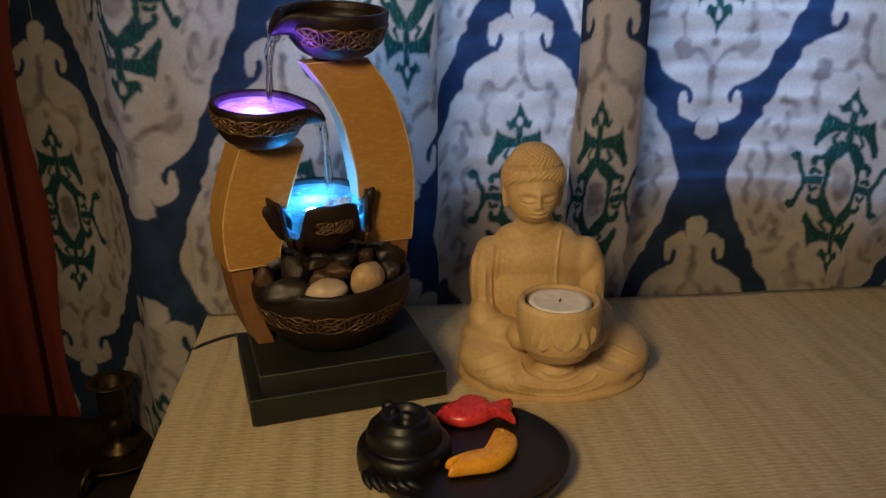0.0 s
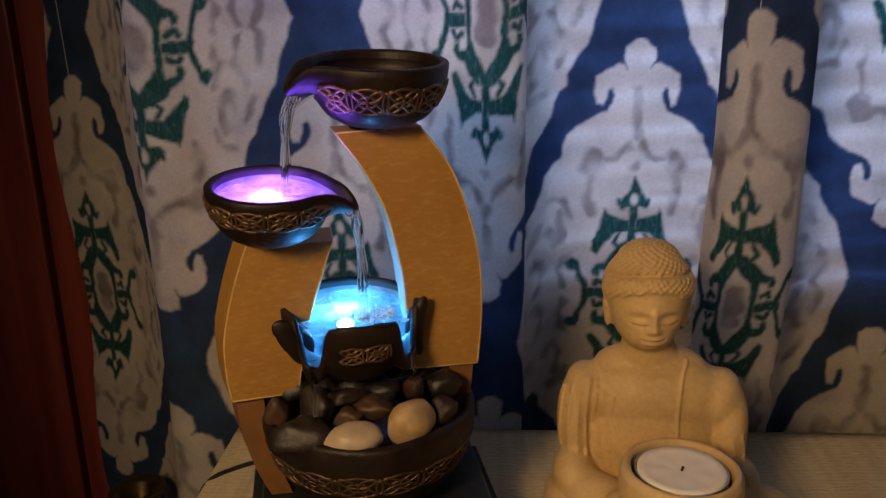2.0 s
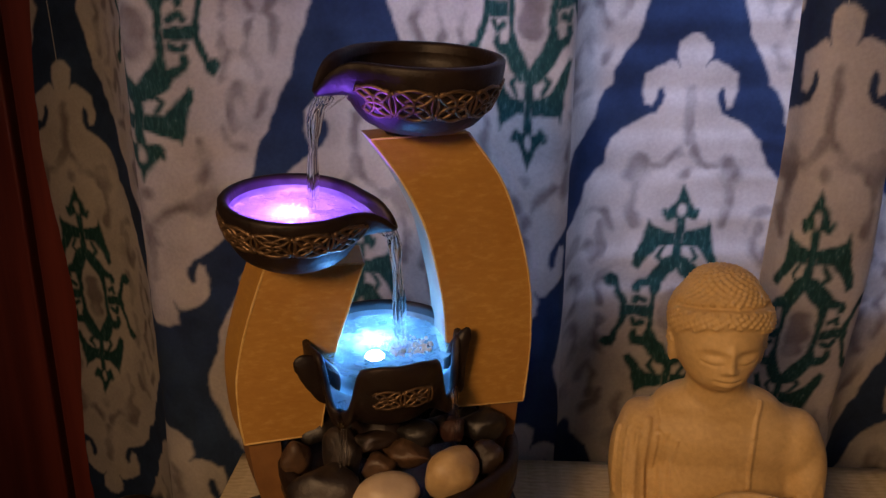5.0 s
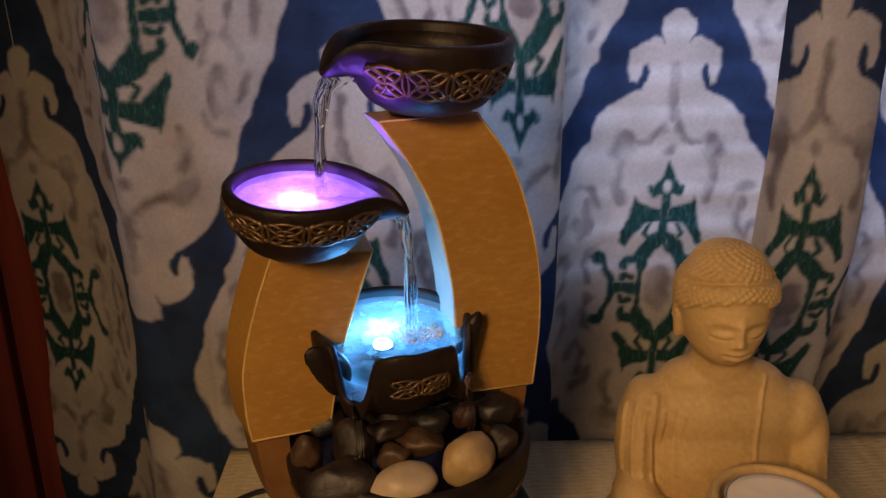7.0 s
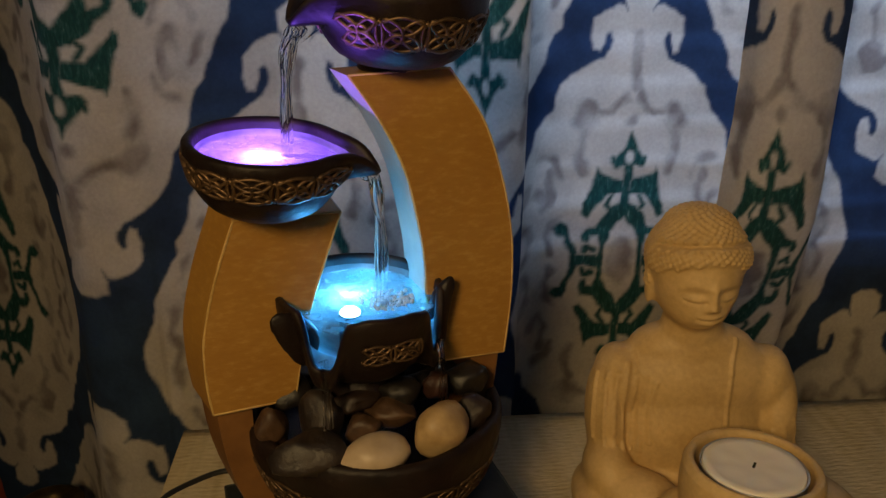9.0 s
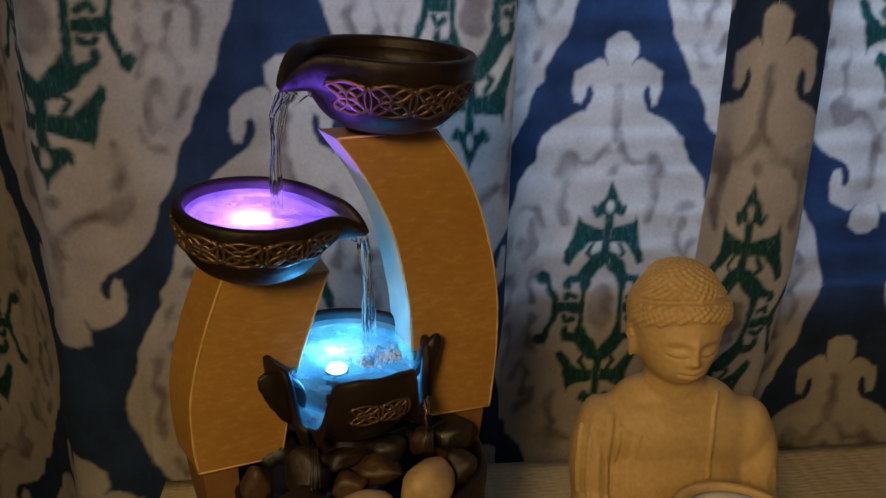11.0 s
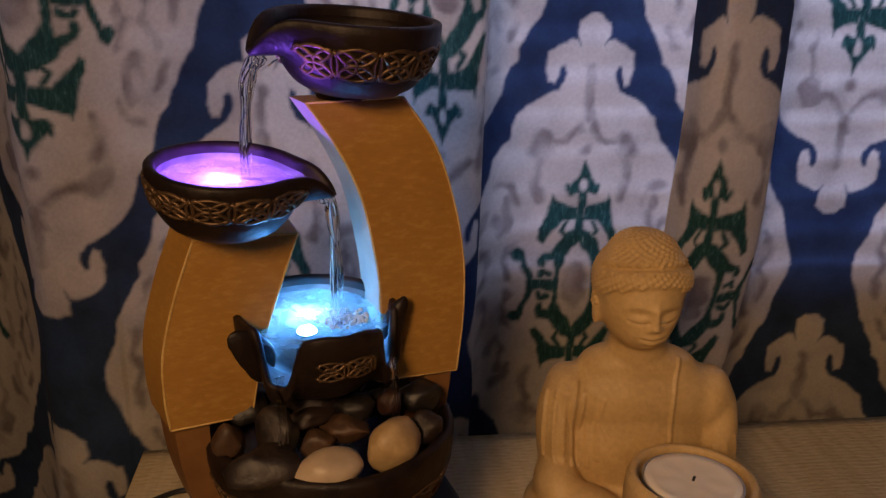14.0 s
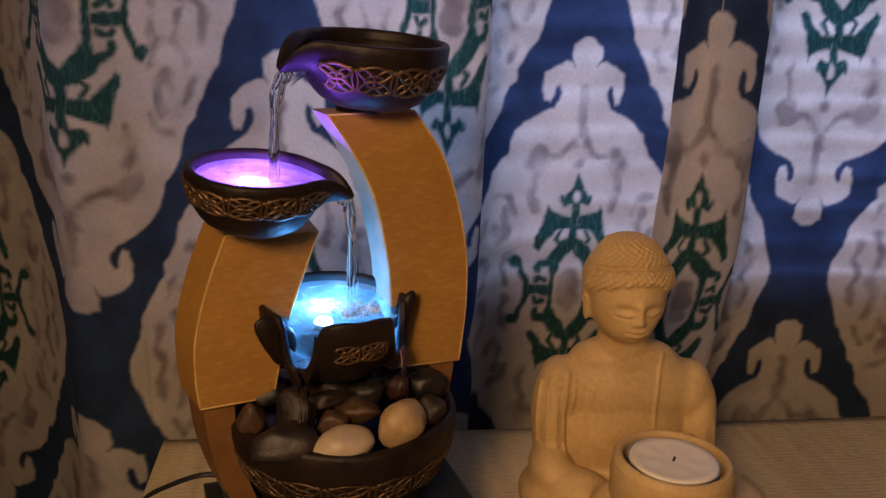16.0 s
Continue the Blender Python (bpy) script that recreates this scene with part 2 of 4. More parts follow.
# ---- mesh helpers ----


def link_mesh(name, bm, material, smooth=True):
    me = bpy.data.meshes.new(name)
    bmesh.ops.recalc_face_normals(bm, faces=bm.faces)
    bm.to_mesh(me)
    bm.free()
    for mat in material if isinstance(material, (list, tuple)) else [material]:
        me.materials.append(mat)
    if smooth:
        me.shade_smooth()
    return new(name, me)


def part(name, bm, material, parent, label="", smooth=True):
    ob = link_mesh(name, bm, material, smooth)
    ob.parent = parent
    return tagged(ob, label)


def thing(name, m, label, category, group="", kind=""):
    ob = new(name)
    ob.empty_display_size = 0.02
    ob.matrix_world = m
    return tagged(ob, label, category, group, kind)


def solid(name, bm, material, m, label="", category="", kind="", smooth=True):
    ob = link_mesh(name, bm, material, smooth)
    ob.matrix_world = m
    return tagged(ob, label, category, "", kind)


def box(x0, x1, y0, y1, z0, z1, bevel=0.0, bm=None, seg=2):
    b = bm or bmesh.new()
    g = bmesh.ops.create_cube(b, size=1.0, matrix=Matrix.LocRotScale(((x0 + x1) / 2, (y0 + y1) / 2, (z0 + z1) / 2), None, (x1 - x0, y1 - y0, z1 - z0)))
    if bevel:
        edges = list({e for v in g["verts"] for e in v.link_edges})
        bmesh.ops.bevel(b, geom=edges, offset=bevel, segments=seg, affect="EDGES", profile=0.5)
    return b


def lathe(profile, seg=72, bm=None, at=(0, 0, 0), shape=None):
    """A surface of revolution from (radius, height) points; shape(angle, r, z) may push points about."""
    b = bm or bmesh.new()
    rings = []
    for r, z in profile:
        ring = []
        for i in range(seg):
            a = 2 * math.pi * i / seg
            x, y, h = (r * math.cos(a), r * math.sin(a), z)
            if shape:
                x, y, h = shape(a, r, z)
            ring.append(b.verts.new((x + at[0], y + at[1], h + at[2])))
        rings.append(ring)
    for p, q in zip(rings, rings[1:]):
        for i in range(seg):
            j = (i + 1) % seg
            b.faces.new((p[i], p[j], q[j], q[i]))
    for ring, flip in ((rings[0], True), (rings[-1], False)):
        b.faces.new(ring[::-1] if flip else ring)
    return b


def sheet(profile, seg, shape=None):
    """A round water surface: rings from the rim inwards, facing up."""
    b = lathe(profile, seg, shape=shape)
    b.faces.ensure_lookup_table()
    bmesh.ops.delete(b, geom=[b.faces[-2]], context="FACES_ONLY")
    return b


def face_up(ob):
    me = ob.data
    if sum(p.normal.z * p.area for p in me.polygons) < 0:
        me.flip_normals()
    return ob


def tube(points, radius, bm=None, sides=6, closed=False):
    """A round tube along points; radius is a number or one per point."""
    b = bm or bmesh.new()
    pts = [Vector(p) for p in points]
    n = len(pts)
    rings = []
    ref = Vector((0.13, 0.31, 0.94))
    for i, p in enumerate(pts):
        a, c = pts[(i - 1) % n if closed else max(i - 1, 0)], pts[(i + 1) % n if closed else min(i + 1, n - 1)]
        d = (c - a).normalized()
        u = d.cross(ref)
        u = u.normalized() if u.length > 1e-4 else d.orthogonal().normalized()
        v = d.cross(u)
        r = radius if isinstance(radius, (int, float)) else radius[i]
        rings.append([b.verts.new(p + r * (math.cos(2 * math.pi * k / sides) * u + math.sin(2 * math.pi * k / sides) * v)) for k in range(sides)])
    for i in range(n if closed else n - 1):
        p, q = rings[i], rings[(i + 1) % n]
        for k in range(sides):
            j = (k + 1) % sides
            b.faces.new((p[k], p[j], q[j], q[k]))
    if not closed:
        b.faces.new(rings[0][::-1])
        b.faces.new(rings[-1])
    return b


def spline(points, steps=8):
    """Catmull-Rom through tuples of any length."""
    p = [np.array(q, float) for q in points]
    p = [2 * p[0] - p[1]] + p + [2 * p[-1] - p[-2]]
    out = []
    for i in range(1, len(p) - 2):
        for k in range(steps):
            t = k / steps
            out.append(0.5 * (2 * p[i] + (p[i + 1] - p[i - 1]) * t + (2 * p[i - 1] - 5 * p[i] + 4 * p[i + 1] - p[i + 2]) * t * t + (3 * p[i] - p[i - 1] - 3 * p[i + 1] + p[i + 2]) * t ** 3))
    out.append(p[-2])
    return [tuple(float(c) for c in q) for q in out]


def extrude_outline(outline, y0, y1, bevel=0.0, back_outline=None):
    """A slab whose outline lies in x and z, from y0 (front) to y1, where it may have another outline."""
    b = bmesh.new()
    front = [b.verts.new((x, y0, z)) for x, z in outline]
    back = [b.verts.new((x, y1, z)) for x, z in back_outline or outline]
    n = len(outline)
    f = b.faces.new(front)
    b.faces.new(back[::-1])
    for i in range(n):
        j = (i + 1) % n
        b.faces.new((front[j], front[i], back[i], back[j]))
    if bevel:
        bmesh.ops.bevel(b, geom=list(f.edges), offset=bevel, segments=2, affect="EDGES", profile=0.5)
    return b


def ball(bm, at, size, turn=(0, 0, 0), u=20, v=14):
    bmesh.ops.create_uvsphere(bm, u_segments=u, v_segments=v, radius=1.0, matrix=Matrix.LocRotScale(at, Euler([radians(a) for a in turn]), size))
    return bm


# ---- room ----
room = [
    ("floor", box(-1.6, 2.0, -2.0, 1.25, -0.80, -0.72), CARPET, "brown carpet floor under the table"),
    ("ceiling", box(-1.6, 2.0, -2.0, 1.25, 1.75, 1.83), PLASTER, "plain painted ceiling"),
    ("wall_south", box(-1.7, 2.1, -2.1, -2.0, -0.8, 1.83), PLASTER, "plain painted wall"),
    ("wall_west", box(-1.7, -1.6, -2.0, 1.25, -0.8, 1.83), PLASTER, "plain painted wall"),
    ("wall_east", box(2.0, 2.1, -2.0, 1.25, -0.8, 1.83), PLASTER, "plain painted wall"),
]
for name, bm, mat, label in room:
    solid(name, bm, mat, Matrix(), label, name.split("_")[0], "structure", False)
SILL, HEAD, WX0, WX1 = 0.095, 0.85, -0.13, 0.75
bm = box(-1.7, WX0, 0.95, 1.09, -0.8, 1.83)
box(WX1, 2.1, 0.95, 1.09, -0.8, 1.83, bm=bm)
box(WX0, WX1, 0.95, 1.09, -0.8, SILL, bm=bm)
box(WX0, WX1, 0.95, 1.09, HEAD, 1.83, bm=bm)
solid("wall_north", bm, PLASTER, Matrix(), "plain painted wall with a window behind the curtain", "wall", "structure", False)
bm = box(WX0 - 0.04, WX1 + 0.04, 0.829, 0.952, SILL - 0.018, SILL, 0.002)
solid("window_sill", bm, VINYL, Matrix(), "white window sill behind the curtain", "window sill", "structure", False)
for x0, x1 in ((WX0 - 0.035, WX0), (WX1, WX1 + 0.035)):
    solid("trim", box(x0, x1, 0.826, 0.949, SILL, HEAD, 0.002), VINYL, Matrix(), "white window side casing", "trim", "structure", False)
blind = thing("window_blind", pose(0, 0.842, 0), "white horizontal slat blind behind the curtain", "window blind")
slat_mesh = None
for i in range(26):
    if slat_mesh is None:
        ob = part("slat", box(WX0, WX1, -0.0125, 0.0125, -0.0007, 0.0007, 0.0004), VINYL, blind)
        slat_mesh = ob.data
    else:
        ob = new("slat", slat_mesh)
        ob.parent = blind
    ob.location, ob.rotation_euler = (0, 0, SILL + 0.014 + 0.026 * i), (radians(-44), 0, 0)

# ---- printed curtains ----
MEDALLION = [(0, 193.5), (4, 191), (10.5, 186), (10.5, 177), (8, 170), (11, 174), (15, 174.5), (22, 171.5), (30, 166), (31, 155), (29, 146),
             (24.5, 144.5), (22.5, 150), (22, 156), (19, 157.5), (17, 153), (17.5, 146), (21, 140.5), (31, 136.5), (41, 131), (49, 123), (52, 114),
             (54, 107), (60, 102), (66, 94), (68, 83), (72, 75), (77, 71), (78, 63), (84, 52), (92, 40), (97, 22), (105, 0)]
LEAVES = [  # leaf outlines in the quarter x > 0, z > 0, mirrored both ways
    [(0, 93), (5, 81), (12, 71.5), (9.5, 67), (4, 69), (0, 66.5), (-5, 66.5), (-5, 85)],
    [(2, 49), (2, 59), (8, 59.5), (14, 62), (18, 64), (20.5, 68), (23, 58), (25, 48.5), (28.5, 41.5), (30, 35), (25.5, 32), (22, 37.5), (18, 43.5), (13, 48.5)],
    [(-5, 43), (0, 43), (8, 40.5), (15, 33), (19, 26.5), (26, 24.5), (29, 19.5), (27.5, 14.5), (23.5, 13.5), (22.5, 19), (18, 19.5), (16.5, 12), (17.5, -5), (12, -5),
     (12, 12), (8, 22), (0, 32), (-5, 32)],
    [(44, 29), (49, 24), (46, 20), (41, 19), (39, 12), (36, 5), (36, -5), (30, -5), (31, 6), (35, 14), (37, 22), (39, 27)],
    [(16, 4.5), (36, 4.5), (36, -5), (16, -5)],
]
STEMS = [(3.3, [(0, 67), (0, 40)]), (2.2, [(20, 8), (25, 11), (27, 7)]), (1.7, [(9, 48), (13, 42), (10, 38)]), (1.8, [(8, 69), (10.5, 74)])]
SMUDGE = [
    (3.5, [(0, 156), (0, 122)]), (8.0, [(30, 107), (32, 101)]), (3.0, [(30, 98), (34, 78), (30, 66)]), (2.6, [(4, 118), (14, 106), (26, 106)]),
    (3.4, [(0, 101), (0, 100)]), (3.2, [(54, 64), (52, 48), (58, 40), (62, 50)]), (2.8, [(72, 34), (66, 18), (70, 4)]), (2.6, [(82, 26), (86, 12), (80, 0)]),
    (2.8, [(48, 30), (54, 18), (50, 6)]), (9.0, [(0, 8), (0, 0)]), (2.4, [(60, 76), (50, 72), (46, 62)]), (2.4, [(70, 58), (76, 46)]),
]


def inside(px, pz, poly):
    """Signed distance in mm to a closed outline, plus inside."""
    d = np.full(px.shape, 1e9)
    odd = np.zeros(px.shape, bool)
    for (ax, az), (bx, bz) in zip(poly, poly[1:] + poly[:1]):
        ex, ez = bx - ax, bz - az
        t = np.clip(((px - ax) * ex + (pz - az) * ez) / max(ex * ex + ez * ez, 1e-9), 0, 1)
        d = np.minimum(d, (px - ax - t * ex) ** 2 + (pz - az - t * ez) ** 2)
        if az != bz:
            hit = ((az > pz) != (bz > pz)) & (px < ex * (pz - az) / ez + ax)
            odd ^= hit
    return np.where(odd, 1, -1) * np.sqrt(d)


def strokes(px, pz, lines):
    d = np.full(px.shape, -1e9)
    for w, pts in lines:
        for (ax, az), (bx, bz) in zip(pts, pts[1:]):
            ex, ez = bx - ax, bz - az
            t = np.clip(((px - ax) * ex + (pz - az) * ez) / max(ex * ex + ez * ez, 1e-9), 0, 1)
            d = np.maximum(d, w - np.hypot(px - ax - t * ex, pz - az - t * ez))
    return d


def soft_noise(u, z, scale, seed):
    """Smooth value noise on a grid, between -1 and 1."""
    rng = np.random.RandomState(seed)
    table = rng.rand(256, 256) * 2 - 1
    a, b = u / scale, z / scale
    i, j = np.floor(a).astype(int), np.floor(b).astype(int)
    fa, fb = a - i, b - j
    fa, fb = fa * fa * (3 - 2 * fa), fb * fb * (3 - 2 * fb)
    i, j, k, l = i % 256, j % 256, (i + 1) % 256, (j + 1) % 256
    return (table[i, j] * (1 - fa) + table[k, j] * fa) * (1 - fb) + (table[i, l] * (1 - fa) + table[k, l] * fa) * fb


PITCH, DROP = 0.128, 0.46  # between columns of medallions, and down a column


def print_masks(u, z):
    """White, green and smudge masks of the print at cloth coordinates in metres."""
    u = u + 0.0011 * soft_noise(u, z, 0.009, 3) + 0.0003 * soft_noise(u, z, 0.0025, 4)
    z = z + 0.0013 * soft_noise(u, z, 0.009, 5) + 0.0004 * soft_noise(u, z, 0.0022, 6)
    white = np.full(u.shape, -1e9)
    green, smudge = white.copy(), white.copy()
    for half in (0, 1):
        cu = np.round((u - half * PITCH) / (2 * PITCH)) * 2 * PITCH + half * PITCH
        zz = z - half * DROP / 2
        cz = np.round(zz / DROP) * DROP
        px, pz = np.abs(u - cu) * 1000, np.abs(zz - cz) * 1000
        outline = [(-20, 193.5)] + MEDALLION[1:] + [(105, -20), (-20, -20)]
        white = np.maximum(white, inside(px, pz, outline))
        g = strokes(px, pz, STEMS)
        for leaf in LEAVES:
            g = np.maximum(g, inside(px, pz, leaf))
        g = np.minimum(g, np.hypot(px / 2.6, (pz - 75) / 4.6) * 3 - 3)
        green = np.maximum(green, g)
        smudge = np.maximum(smudge, strokes(px, pz, SMUDGE))
    w = np.clip(0.5 + white / 2.2, 0, 1)
    gr = np.clip(0.5 + (green + 0.5 * soft_noise(u, z, 0.0035, 17)) / 2.4, 0, 1) * w
    patch = 0.65 + 0.5 * soft_noise(u, z, 0.011, 8)
    sm = np.clip(0.5 + (smudge + 2.4 * soft_noise(u, z, 0.007, 21)) / 4.6, 0, 1) * np.clip(patch + 0.15, 0, 1) * w
    wash = np.clip(soft_noise(u, z, 0.024, 9) * 1.1 - 0.35, 0, 1) * 0.5 * w
    return w, gr, np.clip(sm + wash, 0, 1)


TABLE_TURN = 8.4
TABLE_CORNER = Vector((-0.164, 0.703, 0))


def curtain(name, plan, hem_left, label, dz=0.0015, ds=0.0013, edge=0.0):
    """A hanging cloth. plan: rows of (x, y, cloth u, print height) along its folds."""
    fine = np.array(spline(plan, 40))
    step = np.r_[0, np.cumsum(np.hypot(np.diff(fine[:, 0]), np.diff(fine[:, 1])))]
    s = np.arange(0, step[-1], ds)
    x, y, u, h = (np.interp(s, step, fine[:, k]) for k in range(4))
    z = np.arange(-0.34, 0.43, dz)
    X, Z = np.meshgrid(x, z)
    Y, U, H = (np.broadcast_to(a, X.shape).copy() for a in (y, u, h))
    U = U + 0.5 * hem_left * np.exp(-((U - u[0]) / 0.03) ** 2) * np.sin(Z * 19)
    limit = TABLE_CORNER.y + (X - TABLE_CORNER.x) * math.tan(radians(TABLE_TURN)) + 0.006
    over = np.where(X > TABLE_CORNER.x - 0.01, np.maximum(limit - Y, 0), 0)
    k = np.clip((0.17 - Z) / 0.16, 0, 1)
    Y = Y + over * k * k * (3 - 2 * k)
    Y += 0.0022 * soft_noise(X * 1.0, Z * 0.35, 0.035, 11) + 0.0007 * soft_noise(X, Z, 0.012, 12)
    for zc, dy, wd in ((0.287, 0.0016, 0.0035), (0.108, 0.0012, 0.003), (0.262, 0.0006, 0.004)):
        Y -= dy * np.exp(-np.abs((Z - zc - 0.02 * X) / wd)) * (0.6 + 0.4 * soft_noise(X, Z, 0.05, 14))
    X = X + hem_left * np.exp(-((s - 0) / 0.05) ** 2)[None, :] * np.sin(Z * 21 + 0.6)
    slip = edge * np.exp(-(s / 0.026) ** 2)[None, :] * (0.8 + 0.2 * np.tanh((Z - 0.185) / 0.022))
    X, U = X + slip, U + slip
    w, g, sm = print_masks(U, Z - H)
    n, m = X.shape
    me = bpy.data.meshes.new(name)
    idx = np.arange(n * m).reshape(n, m)
    quads = np.stack([idx[:-1, :-1], idx[:-1, 1:], idx[1:, 1:], idx[1:, :-1]], -1).reshape(-1, 4)
    me.vertices.add(n * m)
    me.vertices.foreach_set("co", np.stack([X, Y, Z], -1).ravel().astype(np.float32))
    me.loops.add(quads.size)
    me.loops.foreach_set("vertex_index", quads.ravel().astype(np.int32))
    me.polygons.add(len(quads))
    me.polygons.foreach_set("loop_start", (np.arange(len(quads)) * 4).astype(np.int32))
    me.update()
    att = me.color_attributes.new("print", "FLOAT_COLOR", "POINT")
    att.data.foreach_set("color", np.stack([w, g, sm, np.ones_like(w)], -1).ravel().astype(np.float32))
    me.materials.append(CLOTH)
    me.shade_smooth()
    ob = new(name, me)
    return tagged(ob, label, "curtain")


P = PITCH
curtain("curtain", [
    (-0.372, 0.822, -0.028, 0.064), (-0.345, 0.815, 0.0, 0.066), (-0.300, 0.803, 0.050, 0.062), (-0.262, 0.768, 0.096, 0.057), (-0.237, 0.727, P - 0.012, 0.054),
    (-0.219, 0.708, P, 0.054), (-0.185, 0.703, 2 * P - 0.104, 0.054), (-0.135, 0.722, 2 * P - 0.047, 0.066), (-0.090, 0.744, 2 * P, 0.076), (-0.040, 0.738, 2 * P + 0.052, 0.072),
    (0.022, 0.722, 3 * P, 0.067), (0.040, 0.722, 3 * P + 0.02, 0.072), (0.047, 0.732, 3 * P + 0.035, 0.076), (0.044, 0.757, 3 * P + 0.048, 0.08), (0.056, 0.784, 4 * P - 0.066, 0.091),
    (0.085, 0.797, 4 * P - 0.036, 0.091), (0.122, 0.803, 4 * P, 0.091), (0.160, 0.808, 4 * P + 0.040, 0.091), (0.195, 0.806, 4 * P + 0.075, 0.091),
    (0.230, 0.815, 4 * P + 0.11, 0.091)], 0.006,
    "blue and white damask print cotton curtain with green ornaments")
curtain("curtain", [
    (0.159, 0.739, -0.046, 0.110), (0.168, 0.722, -0.030, 0.110), (0.185, 0.714, -0.001, 0.110), (0.211, 0.719, 0.027, 0.110), (0.224, 0.734, 0.046, 0.110), (0.227, 0.768, 0.062, 0.110),
    (0.251, 0.797, P - 0.050, 0.110), (0.302, 0.810, P, 0.110), (0.355, 0.812, P + 0.052, 0.110), (0.410, 0.806, P + 0.105, 0.110), (0.432, 0.790, P + 0.130, 0.108), (0.452, 0.762, P + 0.165, 0.106),
    (0.485, 0.760, P + 0.20, 0.104), (0.52, 0.79, P + 0.245, 0.104), (0.58, 0.81, P + 0.31, 0.104), (0.65, 0.79, P + 0.38, 0.104), (0.72, 0.80, P + 0.45, 0.104)], 0.0,
    "blue and white damask print cotton curtain overlapping its neighbour", edge=0.0095)

from mathutils.bvhtree import BVHTree

# ---- red board beside the curtain ----
board = thing("wooden_wardrobe", pose(0, 0, 0), "red-stained wooden wardrobe side with a dark groove", "wardrobe")
part("panel", box(-0.409, -0.335, 0.838, 0.87, -0.72, 1.3, 0.002), REDWOOD, board, "", False)
part("panel", box(-0.90, -0.417, 0.838, 0.87, -0.72, 1.3, 0.002), REDWOOD, board, "", False)
part("groove", box(-0.417, -0.409, 0.850, 0.87, -0.72, 1.3), DARKWOOD, board, "dark recessed groove", False)

for x, y, z0, z1, u in ((0.184, 0.7115, 0.300, 0.42, 1), (-0.344, 0.808, 0.256, 0.42, 2)):
    bm = tube(spline([(x + 0.0012 * math.sin(k * 0.9 + u), y, z0 + (z1 - z0) * k / 6) for k in range(7)], 5), 0.00032, sides=5)
    solid("loose_thread", bm, LINEN, Matrix(), "pale loose thread hanging on the printed curtain", "thread")

# ---- table and its cloth ----
TABLE = Matrix.Translation(TABLE_CORNER) @ pose(0, 0, 0, 0, 0, TABLE_TURN)
table = thing("table", TABLE @ pose(0, 0, -0.72), "dark wooden table under a straw-coloured cloth", "table")
part("tabletop", box(0, 1.15, -0.62, 0, 0.690, 0.7165, 0.003), DARKWOOD, table, "", False)
leg_mesh = None
for x, y in ((0.05, -0.05), (1.10, -0.05), (0.05, -0.57), (1.10, -0.57)):
    if leg_mesh is None:
        leg = part("leg", box(-0.025, 0.025, -0.025, 0.025, 0, 0.690, 0.003), DARKWOOD, table, "", False)
        leg_mesh = leg.data
    else:
        leg = new("leg", leg_mesh)
        leg.parent = table
    leg.location = (x, y, 0)
bm = bmesh.new()
nx, ny = 90, 60
grid = [[bm.verts.new((-0.002 + 1.155 * i / nx, 0.002 - 0.626 * j / ny, -0.0004 + 0.0004 * math.sin(i * 0.9 + j * 0.4) * (0 < i < nx and 0 < j < ny))) for j in range(ny + 1)] for i in range(nx + 1)]
for i in range(nx):
    for j in range(ny):
        bm.faces.new((grid[i][j], grid[i + 1][j], grid[i + 1][j + 1], grid[i][j + 1]))
cloth = solid("table_mat", bm, STRAW, TABLE, "ribbed straw-coloured woven mat covering the table", "table mat")
mod = cloth.modifiers.new("thickness", "SOLIDIFY")
mod.thickness, mod.offset = 0.0025, -1

# ---- fountain ----
FX = Matrix.Translation((-0.068, 0.518, 0)) @ pose(0, 0, 0, 0, 0, 21)
fountain = thing("tabletop_fountain", FX, "three-bowl tabletop water fountain with ochre pillars and coloured lights", "fountain")
base = part("base", box(-0.005, 0.138, -0.004, 0.108, 0.004, 0.025, 0.0012), SLATE, fountain, "dark green slate-look stepped base", False)
part("upper_step", box(0.003, 0.130, 0.001, 0.102, 0.024, 0.040, 0.0012), SLATE, base, "", False)
bm = bmesh.new()
for x0, x1, y0, y1, z in ((-0.005, 0.138, -0.004, 0.108, 0.025), (0.003, 0.130, 0.001, 0.102, 0.040)):
    c = [(x0, y0, z), (x1, y0, z), (x1, y1, z), (x0, y1, z)]
    for a, b in zip(c, c[1:] + c[:1]):
        pts = [Vector(a).lerp(Vector(b), k / 12) + Vector((0, 0, -0.0006 + 0.0002 * math.sin(k * 2.3))) for k in range(13)]
        tube(pts, 0.0007, bm, 6)
part("worn_edge", bm, SLATE_EDGE, base, "rubbed paler edges")
foot_mesh = None
for x, y in ((0.012, 0.008), (0.122, 0.008), (0.012, 0.094), (0.122, 0.094)):
    if foot_mesh is None:
        ob = part("foot", lathe([(0.0055, 0.0), (0.006, 0.001), (0.006, 0.0045)], 16), RUBBER, base, "black rubber foot")
        foot_mesh = ob.data
    else:
        ob = new("foot", foot_mesh)
        ob.parent = base
    ob.location = (x, y, 0)


def mm(points):
    return [tuple(c / 1000 for c in p) for p in points]


